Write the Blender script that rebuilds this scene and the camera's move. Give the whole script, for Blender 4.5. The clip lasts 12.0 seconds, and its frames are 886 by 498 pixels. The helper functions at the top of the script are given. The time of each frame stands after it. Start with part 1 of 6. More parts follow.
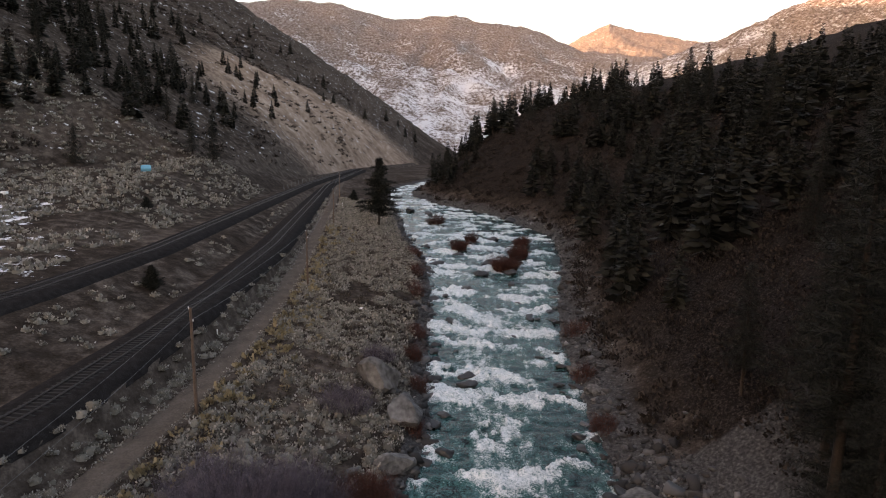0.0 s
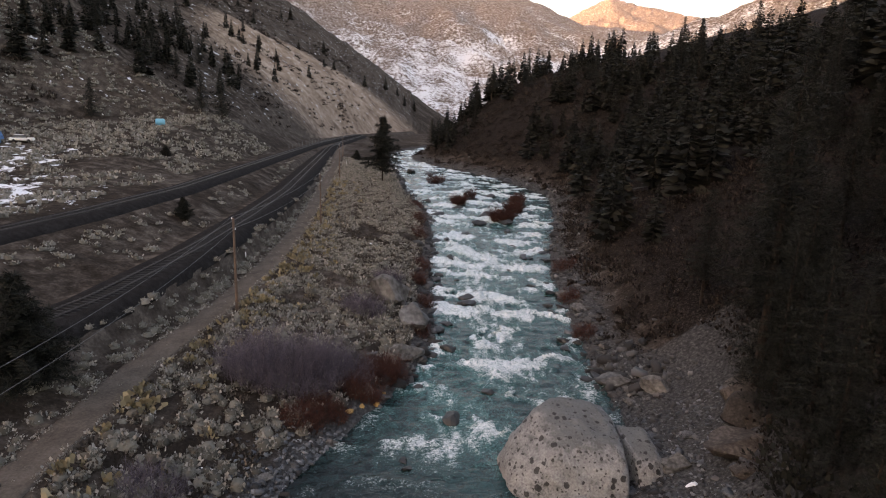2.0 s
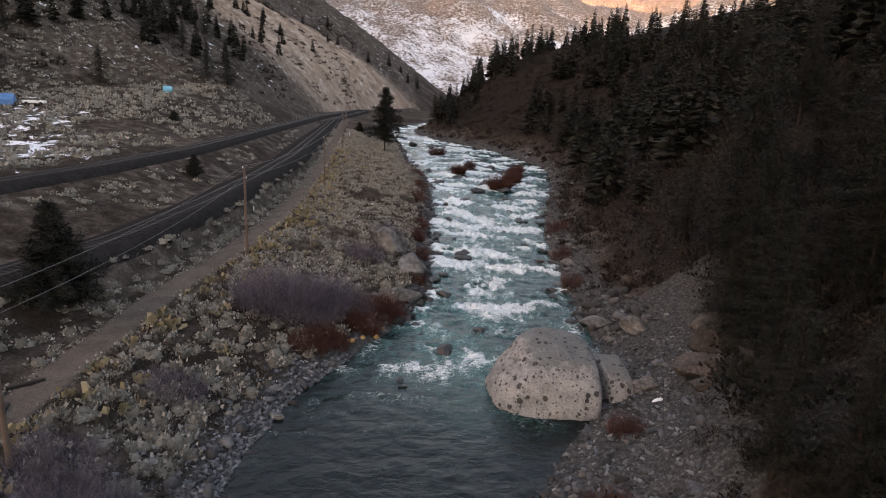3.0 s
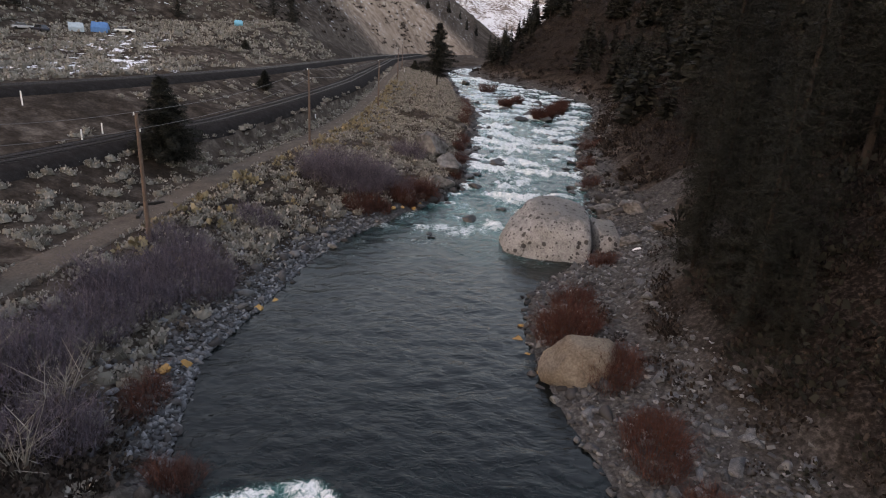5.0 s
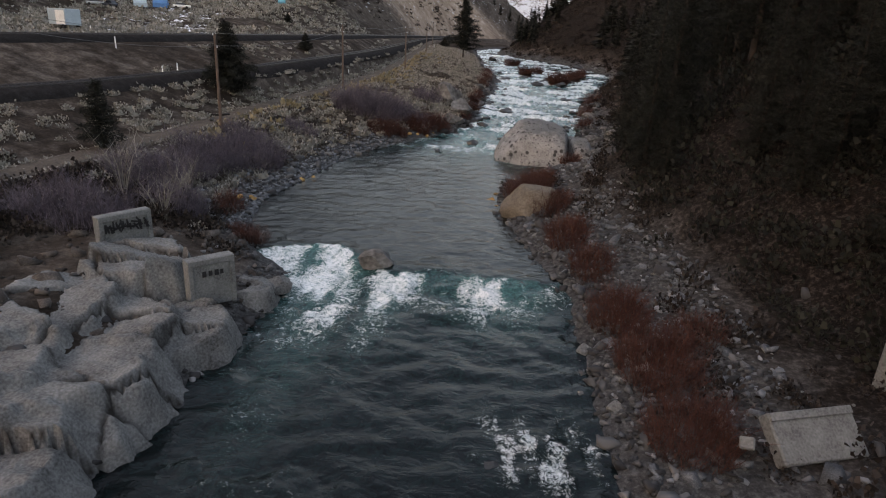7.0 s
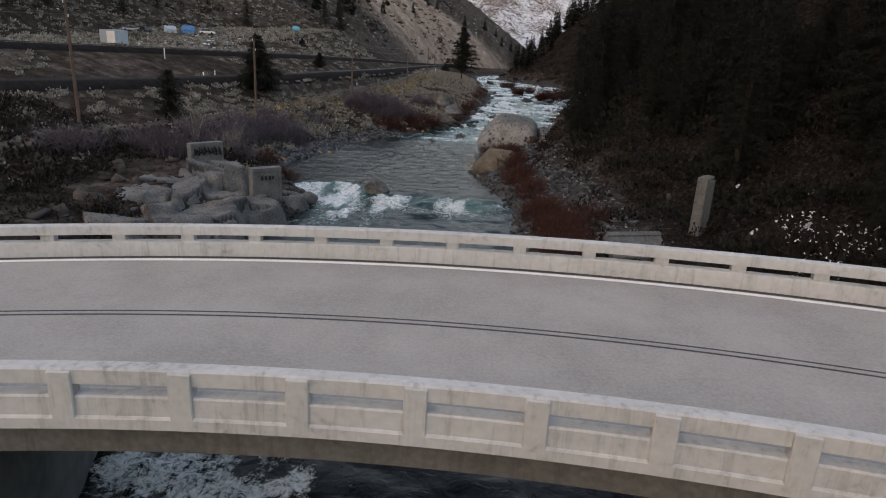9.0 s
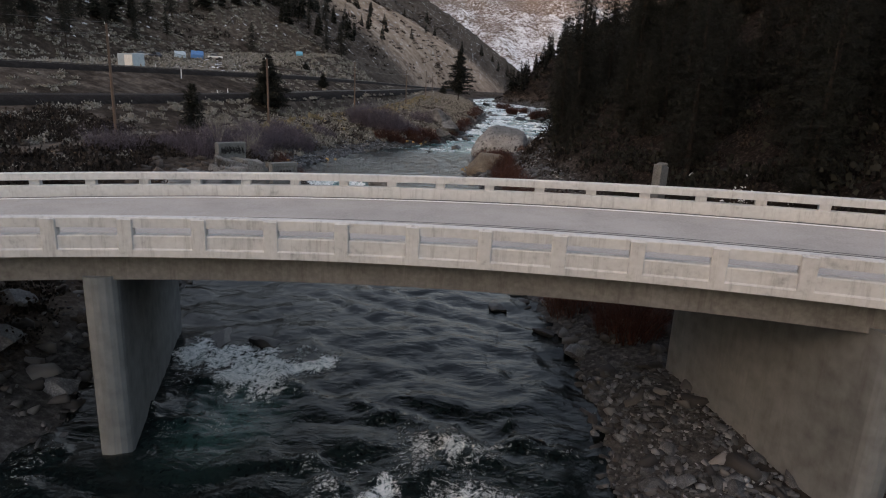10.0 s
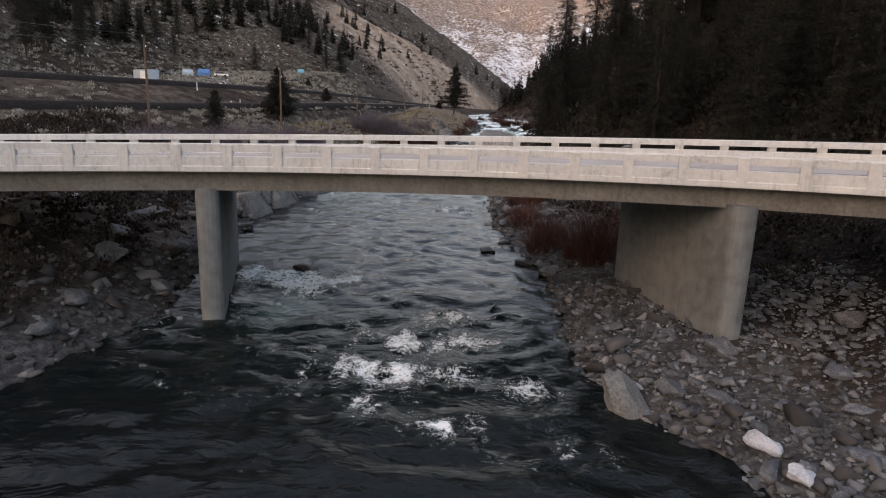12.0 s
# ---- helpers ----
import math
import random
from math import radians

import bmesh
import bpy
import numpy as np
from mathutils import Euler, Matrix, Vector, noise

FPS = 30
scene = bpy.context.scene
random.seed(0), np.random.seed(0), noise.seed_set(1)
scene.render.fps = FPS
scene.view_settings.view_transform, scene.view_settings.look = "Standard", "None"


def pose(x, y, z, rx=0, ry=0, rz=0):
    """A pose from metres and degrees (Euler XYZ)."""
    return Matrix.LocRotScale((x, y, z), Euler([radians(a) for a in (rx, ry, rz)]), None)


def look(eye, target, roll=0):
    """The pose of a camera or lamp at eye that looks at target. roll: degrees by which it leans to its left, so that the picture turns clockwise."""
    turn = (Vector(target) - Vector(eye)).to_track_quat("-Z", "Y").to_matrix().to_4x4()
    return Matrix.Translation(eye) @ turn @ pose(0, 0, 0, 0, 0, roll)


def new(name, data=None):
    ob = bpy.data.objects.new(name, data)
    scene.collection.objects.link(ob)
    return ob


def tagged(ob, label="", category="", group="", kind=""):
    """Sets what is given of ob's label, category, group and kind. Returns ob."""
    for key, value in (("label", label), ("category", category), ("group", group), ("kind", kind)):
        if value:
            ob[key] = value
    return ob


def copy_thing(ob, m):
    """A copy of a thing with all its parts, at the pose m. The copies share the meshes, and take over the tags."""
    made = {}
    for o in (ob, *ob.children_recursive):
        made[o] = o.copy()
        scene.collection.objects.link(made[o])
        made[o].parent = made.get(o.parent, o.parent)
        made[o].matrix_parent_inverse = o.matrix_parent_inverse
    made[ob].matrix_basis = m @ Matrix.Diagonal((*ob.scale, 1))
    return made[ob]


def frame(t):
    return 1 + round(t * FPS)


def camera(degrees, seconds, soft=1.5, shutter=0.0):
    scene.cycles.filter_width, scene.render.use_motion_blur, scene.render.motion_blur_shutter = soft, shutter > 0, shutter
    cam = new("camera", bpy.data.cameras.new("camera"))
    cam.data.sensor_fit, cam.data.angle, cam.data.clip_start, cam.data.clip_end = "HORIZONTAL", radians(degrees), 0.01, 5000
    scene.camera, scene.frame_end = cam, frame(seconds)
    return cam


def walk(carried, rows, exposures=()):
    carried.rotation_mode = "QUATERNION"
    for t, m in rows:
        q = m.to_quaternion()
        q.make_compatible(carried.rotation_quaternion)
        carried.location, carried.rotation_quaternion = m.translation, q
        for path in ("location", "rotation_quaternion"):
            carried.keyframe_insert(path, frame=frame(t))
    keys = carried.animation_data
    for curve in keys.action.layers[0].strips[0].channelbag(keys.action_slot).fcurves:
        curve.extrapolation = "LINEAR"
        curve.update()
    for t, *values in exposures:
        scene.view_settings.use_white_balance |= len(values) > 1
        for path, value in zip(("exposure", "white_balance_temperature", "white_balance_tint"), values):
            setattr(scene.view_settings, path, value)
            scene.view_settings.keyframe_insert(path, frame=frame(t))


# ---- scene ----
cam = camera(73.1, 12.0, 1.1)
PATH = [
    (0, (-8.694, 50.124, 30.593), (-8.561, 52.089, 30.246), 0.8),
    (0.5, (-9.23, 47.617, 29.621), (-9.092, 49.58, 29.26), 0.8),
    (1, (-9.79, 45.509, 28.537), (-9.647, 47.468, 28.162), 1.2),
    (1.5, (-10.057, 43.031, 27.815), (-9.912, 44.984, 27.413), 1.5),
    (2, (-10.356, 40.502, 26.948), (-10.207, 42.449, 26.518), 1.9),
    (2.5, (-10.332, 38.163, 25.743), (-10.183, 40.104, 25.285), 2.4),
    (3, (-10.1, 35.573, 24.636), (-9.954, 37.506, 24.145), 2.8),
    (3.2, (-10.076, 34.644, 24.232), (-9.942, 36.574, 23.723), 3.0),
    (5, (-7.377, 22.725, 20.006), (-7.407, 24.62, 19.366), 3.4),
    (5.5, (-6.262, 18.974, 18.73), (-6.341, 20.862, 18.075), 3.3),
    (6, (-5.144, 15.069, 17.535), (-5.266, 16.951, 16.868), 3.1),
    (6.5, (-4.0, 11.03, 16.476), (-4.137, 12.909, 15.805), 3.2),
    (7, (-2.778, 6.739, 15.508), (-2.921, 8.617, 14.835), 3.1),
    (7.2, (-2.199, 5.041, 15.099), (-2.351, 6.921, 14.431), 2.8),
    (8.8, (0.594, -7.477, 12.759), (0.427, -5.575, 12.164), 3.1),
    (9, (0.954, -9.24, 12.347), (0.785, -7.333, 11.77), 3.0),
    (9.5, (1.61, -12.836, 11.544), (1.438, -10.917, 11.008), 2.7),
    (10, (2.1, -16.222, 10.926), (1.927, -14.293, 10.426), 2.6),
    (10.5, (2.416, -18.771, 10.364), (2.242, -16.838, 9.881), 2.3),
    (11, (2.622, -21.157, 9.791), (2.451, -19.219, 9.326), 2.2),
    (11.5, (2.736, -22.952, 9.289), (2.569, -21.01, 8.84), 2.0),
    (12, (2.791, -24.283, 8.792), (2.623, -22.339, 8.354), 2.0),
]
walk(cam, [(t, look(eye, target, roll)) for t, eye, target, roll in PATH], [(0, 2.42, 8500, 30), (3, 2.78, 8500, 30), (5, 2.80, 8500, 30), (7, 2.62, 8400, 27), (9.2, 2.24, 8150, 25), (12, 2.8, 8500, 30)])

# ---- world, sun and exposure ----
SUN_AZ, SUN_EL = radians(238), radians(7.5)      # compass bearing from +y clockwise, elevation
world = bpy.data.worlds.new("world")
scene.world = world
world.use_nodes = True
wn = world.node_tree.nodes
sky = wn.new("ShaderNodeTexSky")
sky.sky_type, sky.sun_disc = "NISHITA", False
sky.sun_elevation, sky.sun_rotation = SUN_EL, SUN_AZ
sky.dust_density, sky.air_density, sky.ozone_density = 3.0, 1.0, 1.0
wn["Background"].inputs["Strength"].default_value = 0.15
world.node_tree.links.new(sky.outputs["Color"], wn["Background"].inputs["Color"])
sun = new("sun", bpy.data.lights.new("sun", "SUN"))
sun.data.energy, sun.data.angle, sun.data.color = 2.0, radians(0.5), (1.0, 0.66, 0.42)
to_sun = Vector((math.sin(SUN_AZ) * math.cos(SUN_EL), math.cos(SUN_AZ) * math.cos(SUN_EL), math.sin(SUN_EL)))
sun.matrix_world = look((0, 0, 60), Vector((0, 0, 60)) - to_sun)

# ---- materials ----


def material(name, stops, scale=3.0, rough=0.85, bump=0.3, fine=8.0, coords="Position", metallic=0.0, vary=0.0, spec=0.3, dist=0.04):
    """A rough surface: colour stops over two-scale noise, with fine relief."""
    m = bpy.data.materials.new(name)
    m.use_nodes = True
    n, k = m.node_tree.nodes, m.node_tree.links
    b = n["Principled BSDF"]
    if coords == "Position":
        src = n.new("ShaderNodeNewGeometry").outputs["Position"]
    else:
        src = n.new("ShaderNodeTexCoord").outputs["Object"]
    big = n.new("ShaderNodeTexNoise")
    big.inputs["Scale"].default_value, big.inputs["Detail"].default_value, big.inputs["Roughness"].default_value = scale, 6, 0.65
    small = n.new("ShaderNodeTexNoise")
    small.inputs["Scale"].default_value, small.inputs["Detail"].default_value = scale * fine, 5
    k.new(src, big.inputs["Vector"]), k.new(src, small.inputs["Vector"])
    mix = n.new("ShaderNodeMath")
    mix.operation = "MULTIPLY_ADD"
    mix.inputs[1].default_value = 0.45
    k.new(small.outputs["Fac"], mix.inputs[0])
    half = n.new("ShaderNodeMath")
    half.operation, half.inputs[1].default_value = "MULTIPLY", 0.55
    k.new(big.outputs["Fac"], half.inputs[0]), k.new(half.outputs[0], mix.inputs[2])
    ramp = n.new("ShaderNodeValToRGB")
    while len(ramp.color_ramp.elements) < len(stops):
        ramp.color_ramp.elements.new(0.5)
    for e, (at, c) in zip(ramp.color_ramp.elements, stops):
        e.position, e.color = at, (*c, 1)
    k.new(mix.outputs[0], ramp.inputs["Fac"])
    out = ramp.outputs["Color"]
    if vary:
        hsv = n.new("ShaderNodeHueSaturation")
        info = n.new("ShaderNodeObjectInfo")
        rng = n.new("ShaderNodeMapRange")
        rng.inputs["To Min"].default_value, rng.inputs["To Max"].default_value = 1 - vary, 1 + vary
        k.new(info.outputs["Random"], rng.inputs["Value"]), k.new(rng.outputs[0], hsv.inputs["Value"])
        k.new(out, hsv.inputs["Color"])
        out = hsv.outputs["Color"]
    k.new(out, b.inputs["Base Color"])
    b.inputs["Roughness"].default_value, b.inputs["Metallic"].default_value = rough, metallic
    b.inputs["Specular IOR Level"].default_value = spec
    if bump:
        bp = n.new("ShaderNodeBump")
        bp.inputs["Strength"].default_value, bp.inputs["Distance"].default_value = bump, dist
        k.new(mix.outputs[0], bp.inputs["Height"]), k.new(bp.outputs["Normal"], b.inputs["Normal"])
    return m


def island_material(name, stops, rough=0.8, spec=0.2, each=0.6, patch_scale=0.35):
    """Leaves, stems and stones of a joined mesh: each piece takes its own tint."""
    m = bpy.data.materials.new(name)
    m.use_nodes = True
    n, k = m.node_tree.nodes, m.node_tree.links
    b = n["Principled BSDF"]
    g = n.new("ShaderNodeNewGeometry")
    ramp = n.new("ShaderNodeValToRGB")
    while len(ramp.color_ramp.elements) < len(stops):
        ramp.color_ramp.elements.new(0.5)
    for e, (at, c) in zip(ramp.color_ramp.elements, stops):
        e.position, e.color = at, (*c, 1)
    noise_t = n.new("ShaderNodeTexNoise")
    noise_t.inputs["Scale"].default_value, noise_t.inputs["Detail"].default_value = patch_scale, 4
    k.new(g.outputs["Position"], noise_t.inputs["Vector"])
    mix = n.new("ShaderNodeMath")
    mix.operation, mix.inputs[1].default_value = "MULTIPLY_ADD", each
    k.new(g.outputs["Random Per Island"], mix.inputs[0])
    half = n.new("ShaderNodeMath")
    half.operation, half.inputs[1].default_value = "MULTIPLY", 1 - each
    k.new(noise_t.outputs["Fac"], half.inputs[0]), k.new(half.outputs[0], mix.inputs[2])
    k.new(mix.outputs[0], ramp.inputs["Fac"]), k.new(ramp.outputs["Color"], b.inputs["Base Color"])
    b.inputs["Roughness"].default_value, b.inputs["Specular IOR Level"].default_value = rough, spec
    return m


M_CONCRETE = material("weathered_concrete", [(0.30, (0.30, 0.304, 0.298)), (0.43, (0.48, 0.485, 0.478)), (0.72, (0.61, 0.615, 0.606))], 0.7, 0.88, 0.15, 9)
# girder concrete: darker base than the deck, with heavier run-off streaks
M_CONCRETE_DARK = material("dark_streaked_concrete", [(0.25, (0.07, 0.066, 0.06)), (0.5, (0.14, 0.134, 0.125)), (0.75, (0.22, 0.212, 0.2))], 0.6, 0.9, 0.3, 12)
def streaked(m, amount):
    """Run-off streaks down a concrete face."""
    n, k = m.node_tree.nodes, m.node_tree.links
    b = n["Principled BSDF"]
    src = b.inputs["Base Color"].links[0].from_socket
    mp = n.new("ShaderNodeMapping")
    mp.inputs["Scale"].default_value = (3.5, 3.5, 0.35)
    k.new(n.new("ShaderNodeNewGeometry").outputs["Position"], mp.inputs["Vector"])
    t = n.new("ShaderNodeTexNoise")
    t.inputs["Scale"].default_value, t.inputs["Detail"].default_value, t.inputs["Roughness"].default_value = 1.4, 7, 0.7
    k.new(mp.outputs[0], t.inputs["Vector"])
    st = n.new("ShaderNodeMapRange")
    st.inputs["From Min"].default_value, st.inputs["From Max"].default_value = 0.52, 0.72
    st.inputs["To Max"].default_value = amount
    k.new(t.outputs["Fac"], st.inputs["Value"])
    mx = n.new("ShaderNodeMix")
    mx.data_type = "RGBA"
    mx.inputs["B"].default_value = (0.07, 0.065, 0.058, 1)
    k.new(st.outputs[0], mx.inputs["Factor"]), k.new(src, mx.inputs["A"]), k.new(mx.outputs["Result"], b.inputs["Base Color"])


streaked(M_CONCRETE, 0.38)
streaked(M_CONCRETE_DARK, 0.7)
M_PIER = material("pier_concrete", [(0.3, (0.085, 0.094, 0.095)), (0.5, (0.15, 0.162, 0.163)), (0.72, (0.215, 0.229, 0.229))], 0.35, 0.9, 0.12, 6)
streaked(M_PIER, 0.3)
M_ROADTOP = material("worn_road_surface", [(0.3, (0.26, 0.245, 0.228)), (0.52, (0.355, 0.337, 0.315)), (0.75, (0.43, 0.41, 0.385))], 0.5, 0.9, 0.15, 30)
M_TAR = material("tar_seal", [(0.3, (0.03, 0.03, 0.03)), (0.7, (0.07, 0.068, 0.065))], 3, 0.7, 0.1)
M_LINE = material("worn_white_paint", [(0.3, (0.78, 0.78, 0.77)), (0.6, (0.88, 0.88, 0.87))], 2, 0.7, 0.1)
M_BALLAST = material("dark_ballast", [(0.3, (0.009, 0.008, 0.008)), (0.5, (0.019, 0.017, 0.0165)), (0.72, (0.042, 0.038, 0.036))], 1.2, 1.0, 0.8, 10, spec=0.02)
M_OLDCONC = material("old_grey_concrete", [(0.3, (0.05, 0.052, 0.05)), (0.46, (0.13, 0.134, 0.131)), (0.72, (0.23, 0.234, 0.228))], 1.1, 0.92, 0.5, 10)
M_DIRT = material("dirt_road", [(0.3, (0.05, 0.041, 0.034)), (0.5, (0.088, 0.073, 0.061)), (0.7, (0.135, 0.114, 0.097))], 0.5, 1.0, 0.5, 12, spec=0.03)
M_RAIL = material("rail_steel", [(0.3, (0.03, 0.024, 0.02)), (0.6, (0.07, 0.06, 0.055))], 5, 0.6, 0.1, metallic=0.8)
M_TIE = material("creosoted_tie", [(0.3, (0.010, 0.009, 0.008)), (0.6, (0.024, 0.021, 0.019))], 5, 0.9, 0.4)
M_BOULDER = material("granite_boulder", [(0.34, (0.032, 0.031, 0.03)), (0.45, (0.085, 0.082, 0.077)), (0.57, (0.15, 0.145, 0.138)), (0.72, (0.26, 0.252, 0.242))], 0.55, 0.9, 0.7, 9, "Object", vary=0.12)
M_LEDGE = material("pale_bedrock", [(0.33, (0.034, 0.033, 0.031)), (0.44, (0.095, 0.094, 0.09)), (0.56, (0.16, 0.159, 0.152)), (0.72, (0.26, 0.257, 0.247))], 0.4, 0.9, 0.8, 24, dist=.08)
M_WETROCK = material("dark_wet_rock", [(0.3, (0.012, 0.012, 0.012)), (0.55, (0.033, 0.033, 0.033)), (0.75, (0.075, 0.074, 0.073))], 1.2, 0.5, 0.6, 9, "Object", vary=0.3, spec=0.4)
M_STONE = material("river_stone", [(0.33, (0.030, 0.032, 0.035)), (0.5, (0.076, 0.081, 0.087)), (0.68, (0.18, 0.187, 0.196))], 1.5, 0.85, 0.5, 9, "Object", vary=0.35)
M_COBBLE = island_material("cobbles", [(0.1, (0.015, 0.0145, 0.014)), (0.42, (0.043, 0.041, 0.041)), (0.66, (0.083, 0.081, 0.08)), (0.78, (0.13, 0.127, 0.125)), (0.9, (0.27, 0.263, 0.257))], 0.85, 0.3)
M_PEBBLE = island_material("pale_cobbles", [(0.1, (0.024, 0.025, 0.028)), (0.42, (0.068, 0.072, 0.077)), (0.68, (0.14, 0.146, 0.153)), (0.92, (0.31, 0.318, 0.328))], 0.85, 0.3)
M_PALESTONE = material("pale_blue_grey_stone", [(0.33, (0.20, 0.215, 0.24)), (0.5, (0.36, 0.385, 0.42)), (0.7, (0.52, 0.545, 0.58))], 1.2, 0.8, 0.4, 9, "Object")
M_SLOPEROCK = island_material("brown_slope_rock", [(0.1, (0.016, 0.013, 0.011)), (0.45, (0.042, 0.034, 0.029)), (0.75, (0.085, 0.071, 0.062)), (0.95, (0.15, 0.13, 0.115))], 0.9, 0.2)
M_TAN = material("tan_boulder_stone", [(0.33, (0.065, 0.054, 0.042)), (0.5, (0.14, 0.116, 0.09)), (0.7, (0.22, 0.187, 0.15))], 0.7, 0.9, 0.7, 12, "Object", dist=.1)
M_BROWNROCK = material("brown_angular_rock", [(0.33, (0.02, 0.016, 0.014)), (0.5, (0.05, 0.041, 0.035)), (0.68, (0.12, 0.102, 0.09))], 1.5, 0.9, 0.5, 9, "Object", vary=0.4)
M_OCHRE = material("ochre_stained_stone", [(0.3, (0.24, 0.13, 0.05)), (0.55, (0.42, 0.25, 0.09)), (0.75, (0.5, 0.36, 0.2))], 2, 0.85, 0.4, 9, "Object", vary=0.25)
M_BARK = material("bark", [(0.3, (0.016, 0.012, 0.01)), (0.55, (0.04, 0.03, 0.024)), (0.75, (0.075, 0.055, 0.043))], 2.5, 0.95, 0.7, 6, "Object")
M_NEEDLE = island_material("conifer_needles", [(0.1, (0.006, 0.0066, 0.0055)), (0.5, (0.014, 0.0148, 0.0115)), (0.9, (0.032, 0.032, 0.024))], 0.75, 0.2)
M_SAGE = island_material("sagebrush_leaf", [(0.1, (0.07, 0.065, 0.056)), (0.42, (0.20, 0.187, 0.165)), (0.72, (0.36, 0.335, 0.30)), (0.95, (0.46, 0.432, 0.39))], 0.9, 0.1, .38, .8)
M_SAGECORE = island_material("sagebrush_core", [(0.1, (0.05, 0.045, 0.037)), (0.5, (0.12, 0.11, 0.09)), (0.9, (0.21, 0.195, 0.165))], 0.9, 0.1)
M_WEED = island_material("dry_brown_weeds", [(0.1, (0.024, 0.02, 0.017)), (0.5, (0.062, 0.052, 0.044)), (0.9, (0.14, 0.12, 0.102))], 0.9, 0.1)
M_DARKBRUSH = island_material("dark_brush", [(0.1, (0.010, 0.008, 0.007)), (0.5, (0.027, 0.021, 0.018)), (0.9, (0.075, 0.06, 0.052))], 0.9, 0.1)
M_GRASS = island_material("dry_grass", [(0.1, (0.12, 0.095, 0.058)), (0.5, (0.21, 0.17, 0.105)), (0.9, (0.32, 0.265, 0.17))], 0.9, 0.1)
M_WILLOW = island_material("bare_willow_twigs", [(0.1, (0.03, 0.025, 0.032)), (0.5, (0.08, 0.066, 0.083)), (0.9, (0.20, 0.168, 0.192))], 0.8, 0.2)
M_REDWILLOW = island_material("red_willow_twigs", [(0.1, (0.026, 0.010, 0.008)), (0.5, (0.060, 0.022, 0.016)), (0.9, (0.125, 0.053, 0.036))], 0.8, 0.2)
M_PALETWIG = island_material("pale_bare_twigs", [(0.1, (0.1, 0.09, 0.075)), (0.5, (0.18, 0.165, 0.14)), (0.9, (0.3, 0.27, 0.24))], 0.8, 0.2)
M_POLE = material("weathered_pole", [(0.3, (0.07, 0.047, 0.036)), (0.55, (0.13, 0.09, 0.07)), (0.75, (0.19, 0.143, 0.117))], 2, 0.9, 0.4, 9, "Object")
M_WIRE = material("wire", [(0.3, (0.07, 0.066, 0.064)), (0.7, (0.15, 0.145, 0.14))], 3, 0.5, 0.0, metallic=0.6)
M_WHITE = material("white_paint", [(0.3, (0.6, 0.6, 0.58)), (0.6, (0.8, 0.8, 0.78))], 2, 0.6, 0.1)
M_SNOW = material("old_snow", [(0.3, (0.62, 0.64, 0.68)), (0.6, (0.85, 0.86, 0.88))], 1, 0.7, 0.4)
M_BLUE = material("blue_tarp", [(0.3, (0.03, 0.10, 0.25)), (0.6, (0.06, 0.20, 0.42))], 2, 0.5, 0.3)
M_TEAL = material("teal_plastic", [(0.3, (0.08, 0.32, 0.45)), (0.6, (0.14, 0.45, 0.6))], 2, 0.5, 0.1)
M_RUBBER = material("black_rubber", [(0.3, (0.012, 0.012, 0.012)), (0.6, (0.03, 0.03, 0.03))], 3, 0.8, 0.1)
M_GLASS = material("dark_window_glass", [(0.3, (0.012, 0.014, 0.016)), (0.6, (0.03, 0.034, 0.038))], 1, 0.08, 0.0, spec=0.6)
M_INK = material("black_spray_paint", [(0.3, (0.012, 0.012, 0.013)), (0.7, (0.035, 0.034, 0.035))], 4, 0.6, 0.0)

# ---- the lie of the land ----


def line(pairs):
    a, b = zip(*pairs)
    return lambda y: np.interp(y, a, b)


water_z = line([(-120, -1.6), (0, 0), (9, .4), (33, 1.25), (38.2, 1.42), (40.8, 1.92), (80, 2.0), (92, 2.25), (114, 3.1), (178, 4.9), (202, 5.5), (400, 11), (900, 24), (3000, 40)])
bank_l = line([(-300, -60), (-80, -24), (-30, -16), (-8, -12.5), (-1, -11.4), (3, -12.3), (14, -14.2), (20, -15.6), (27, -14.9), (35, -13.9), (39, -14.6), (41, -17), (45, -19.6), (53, -21.6), (60, -20.7), (70, -19.6), (77, -18), (82, -15.5), (88, -12), (98, -7.2), (107, -6), (130, -5.2), (147, -3.9), (176, -3.5), (209, -7.7), (258, -11), (300, -14), (325, -15), (350, -8), (420, 22), (560, 70), (700, 130), (3000, 1000)])
bank_r = line([(-300, 50), (-80, 20), (-30, 14), (-10, 9.8), (-7, 8), (-5, 6.6), (-2, 5.8), (3, 6), (8, 5.6), (12, 4.5), (20, 2.6), (27, 2.2), (34, 2.1), (39, 1.8), (45, .2), (51, -1.2), (59, -2.3), (66, -1.3), (71, 1.5), (74, 4), (85, 8.5), (91, 9.6), (97, 9.7), (107, 10.3), (118, 12), (130, 13.5), (146, 17), (176, 26), (210, 32), (250, 22), (280, 4), (305, -5), (325, -5), (350, 6), (420, 40), (560, 88), (700, 150), (3000, 1050)])
road_x = line([(-60, -60), (0, -40), (25, -36), (42, -34.6), (59, -33), (71, -32.2), (88, -31.2), (103, -28.8), (120, -27.4), (140, -27), (173, -28), (210, -29.8), (240, -31.2), (262, -33), (330, -37), (420, -30)])
road_z = line([(-60, 5), (25, 5.2), (63, 5.6), (101, 6.6), (145, 8), (210, 10.3), (271, 12), (330, 13)])
low_x = line([(-60, -104), (0, -72), (20, -62), (45, -52), (66, -45.2), (82, -41.5), (95, -37.5), (113, -35), (135, -34), (165, -33.6), (200, -35.2), (260, -38), (300, -40), (420, -34), (540, -2)])
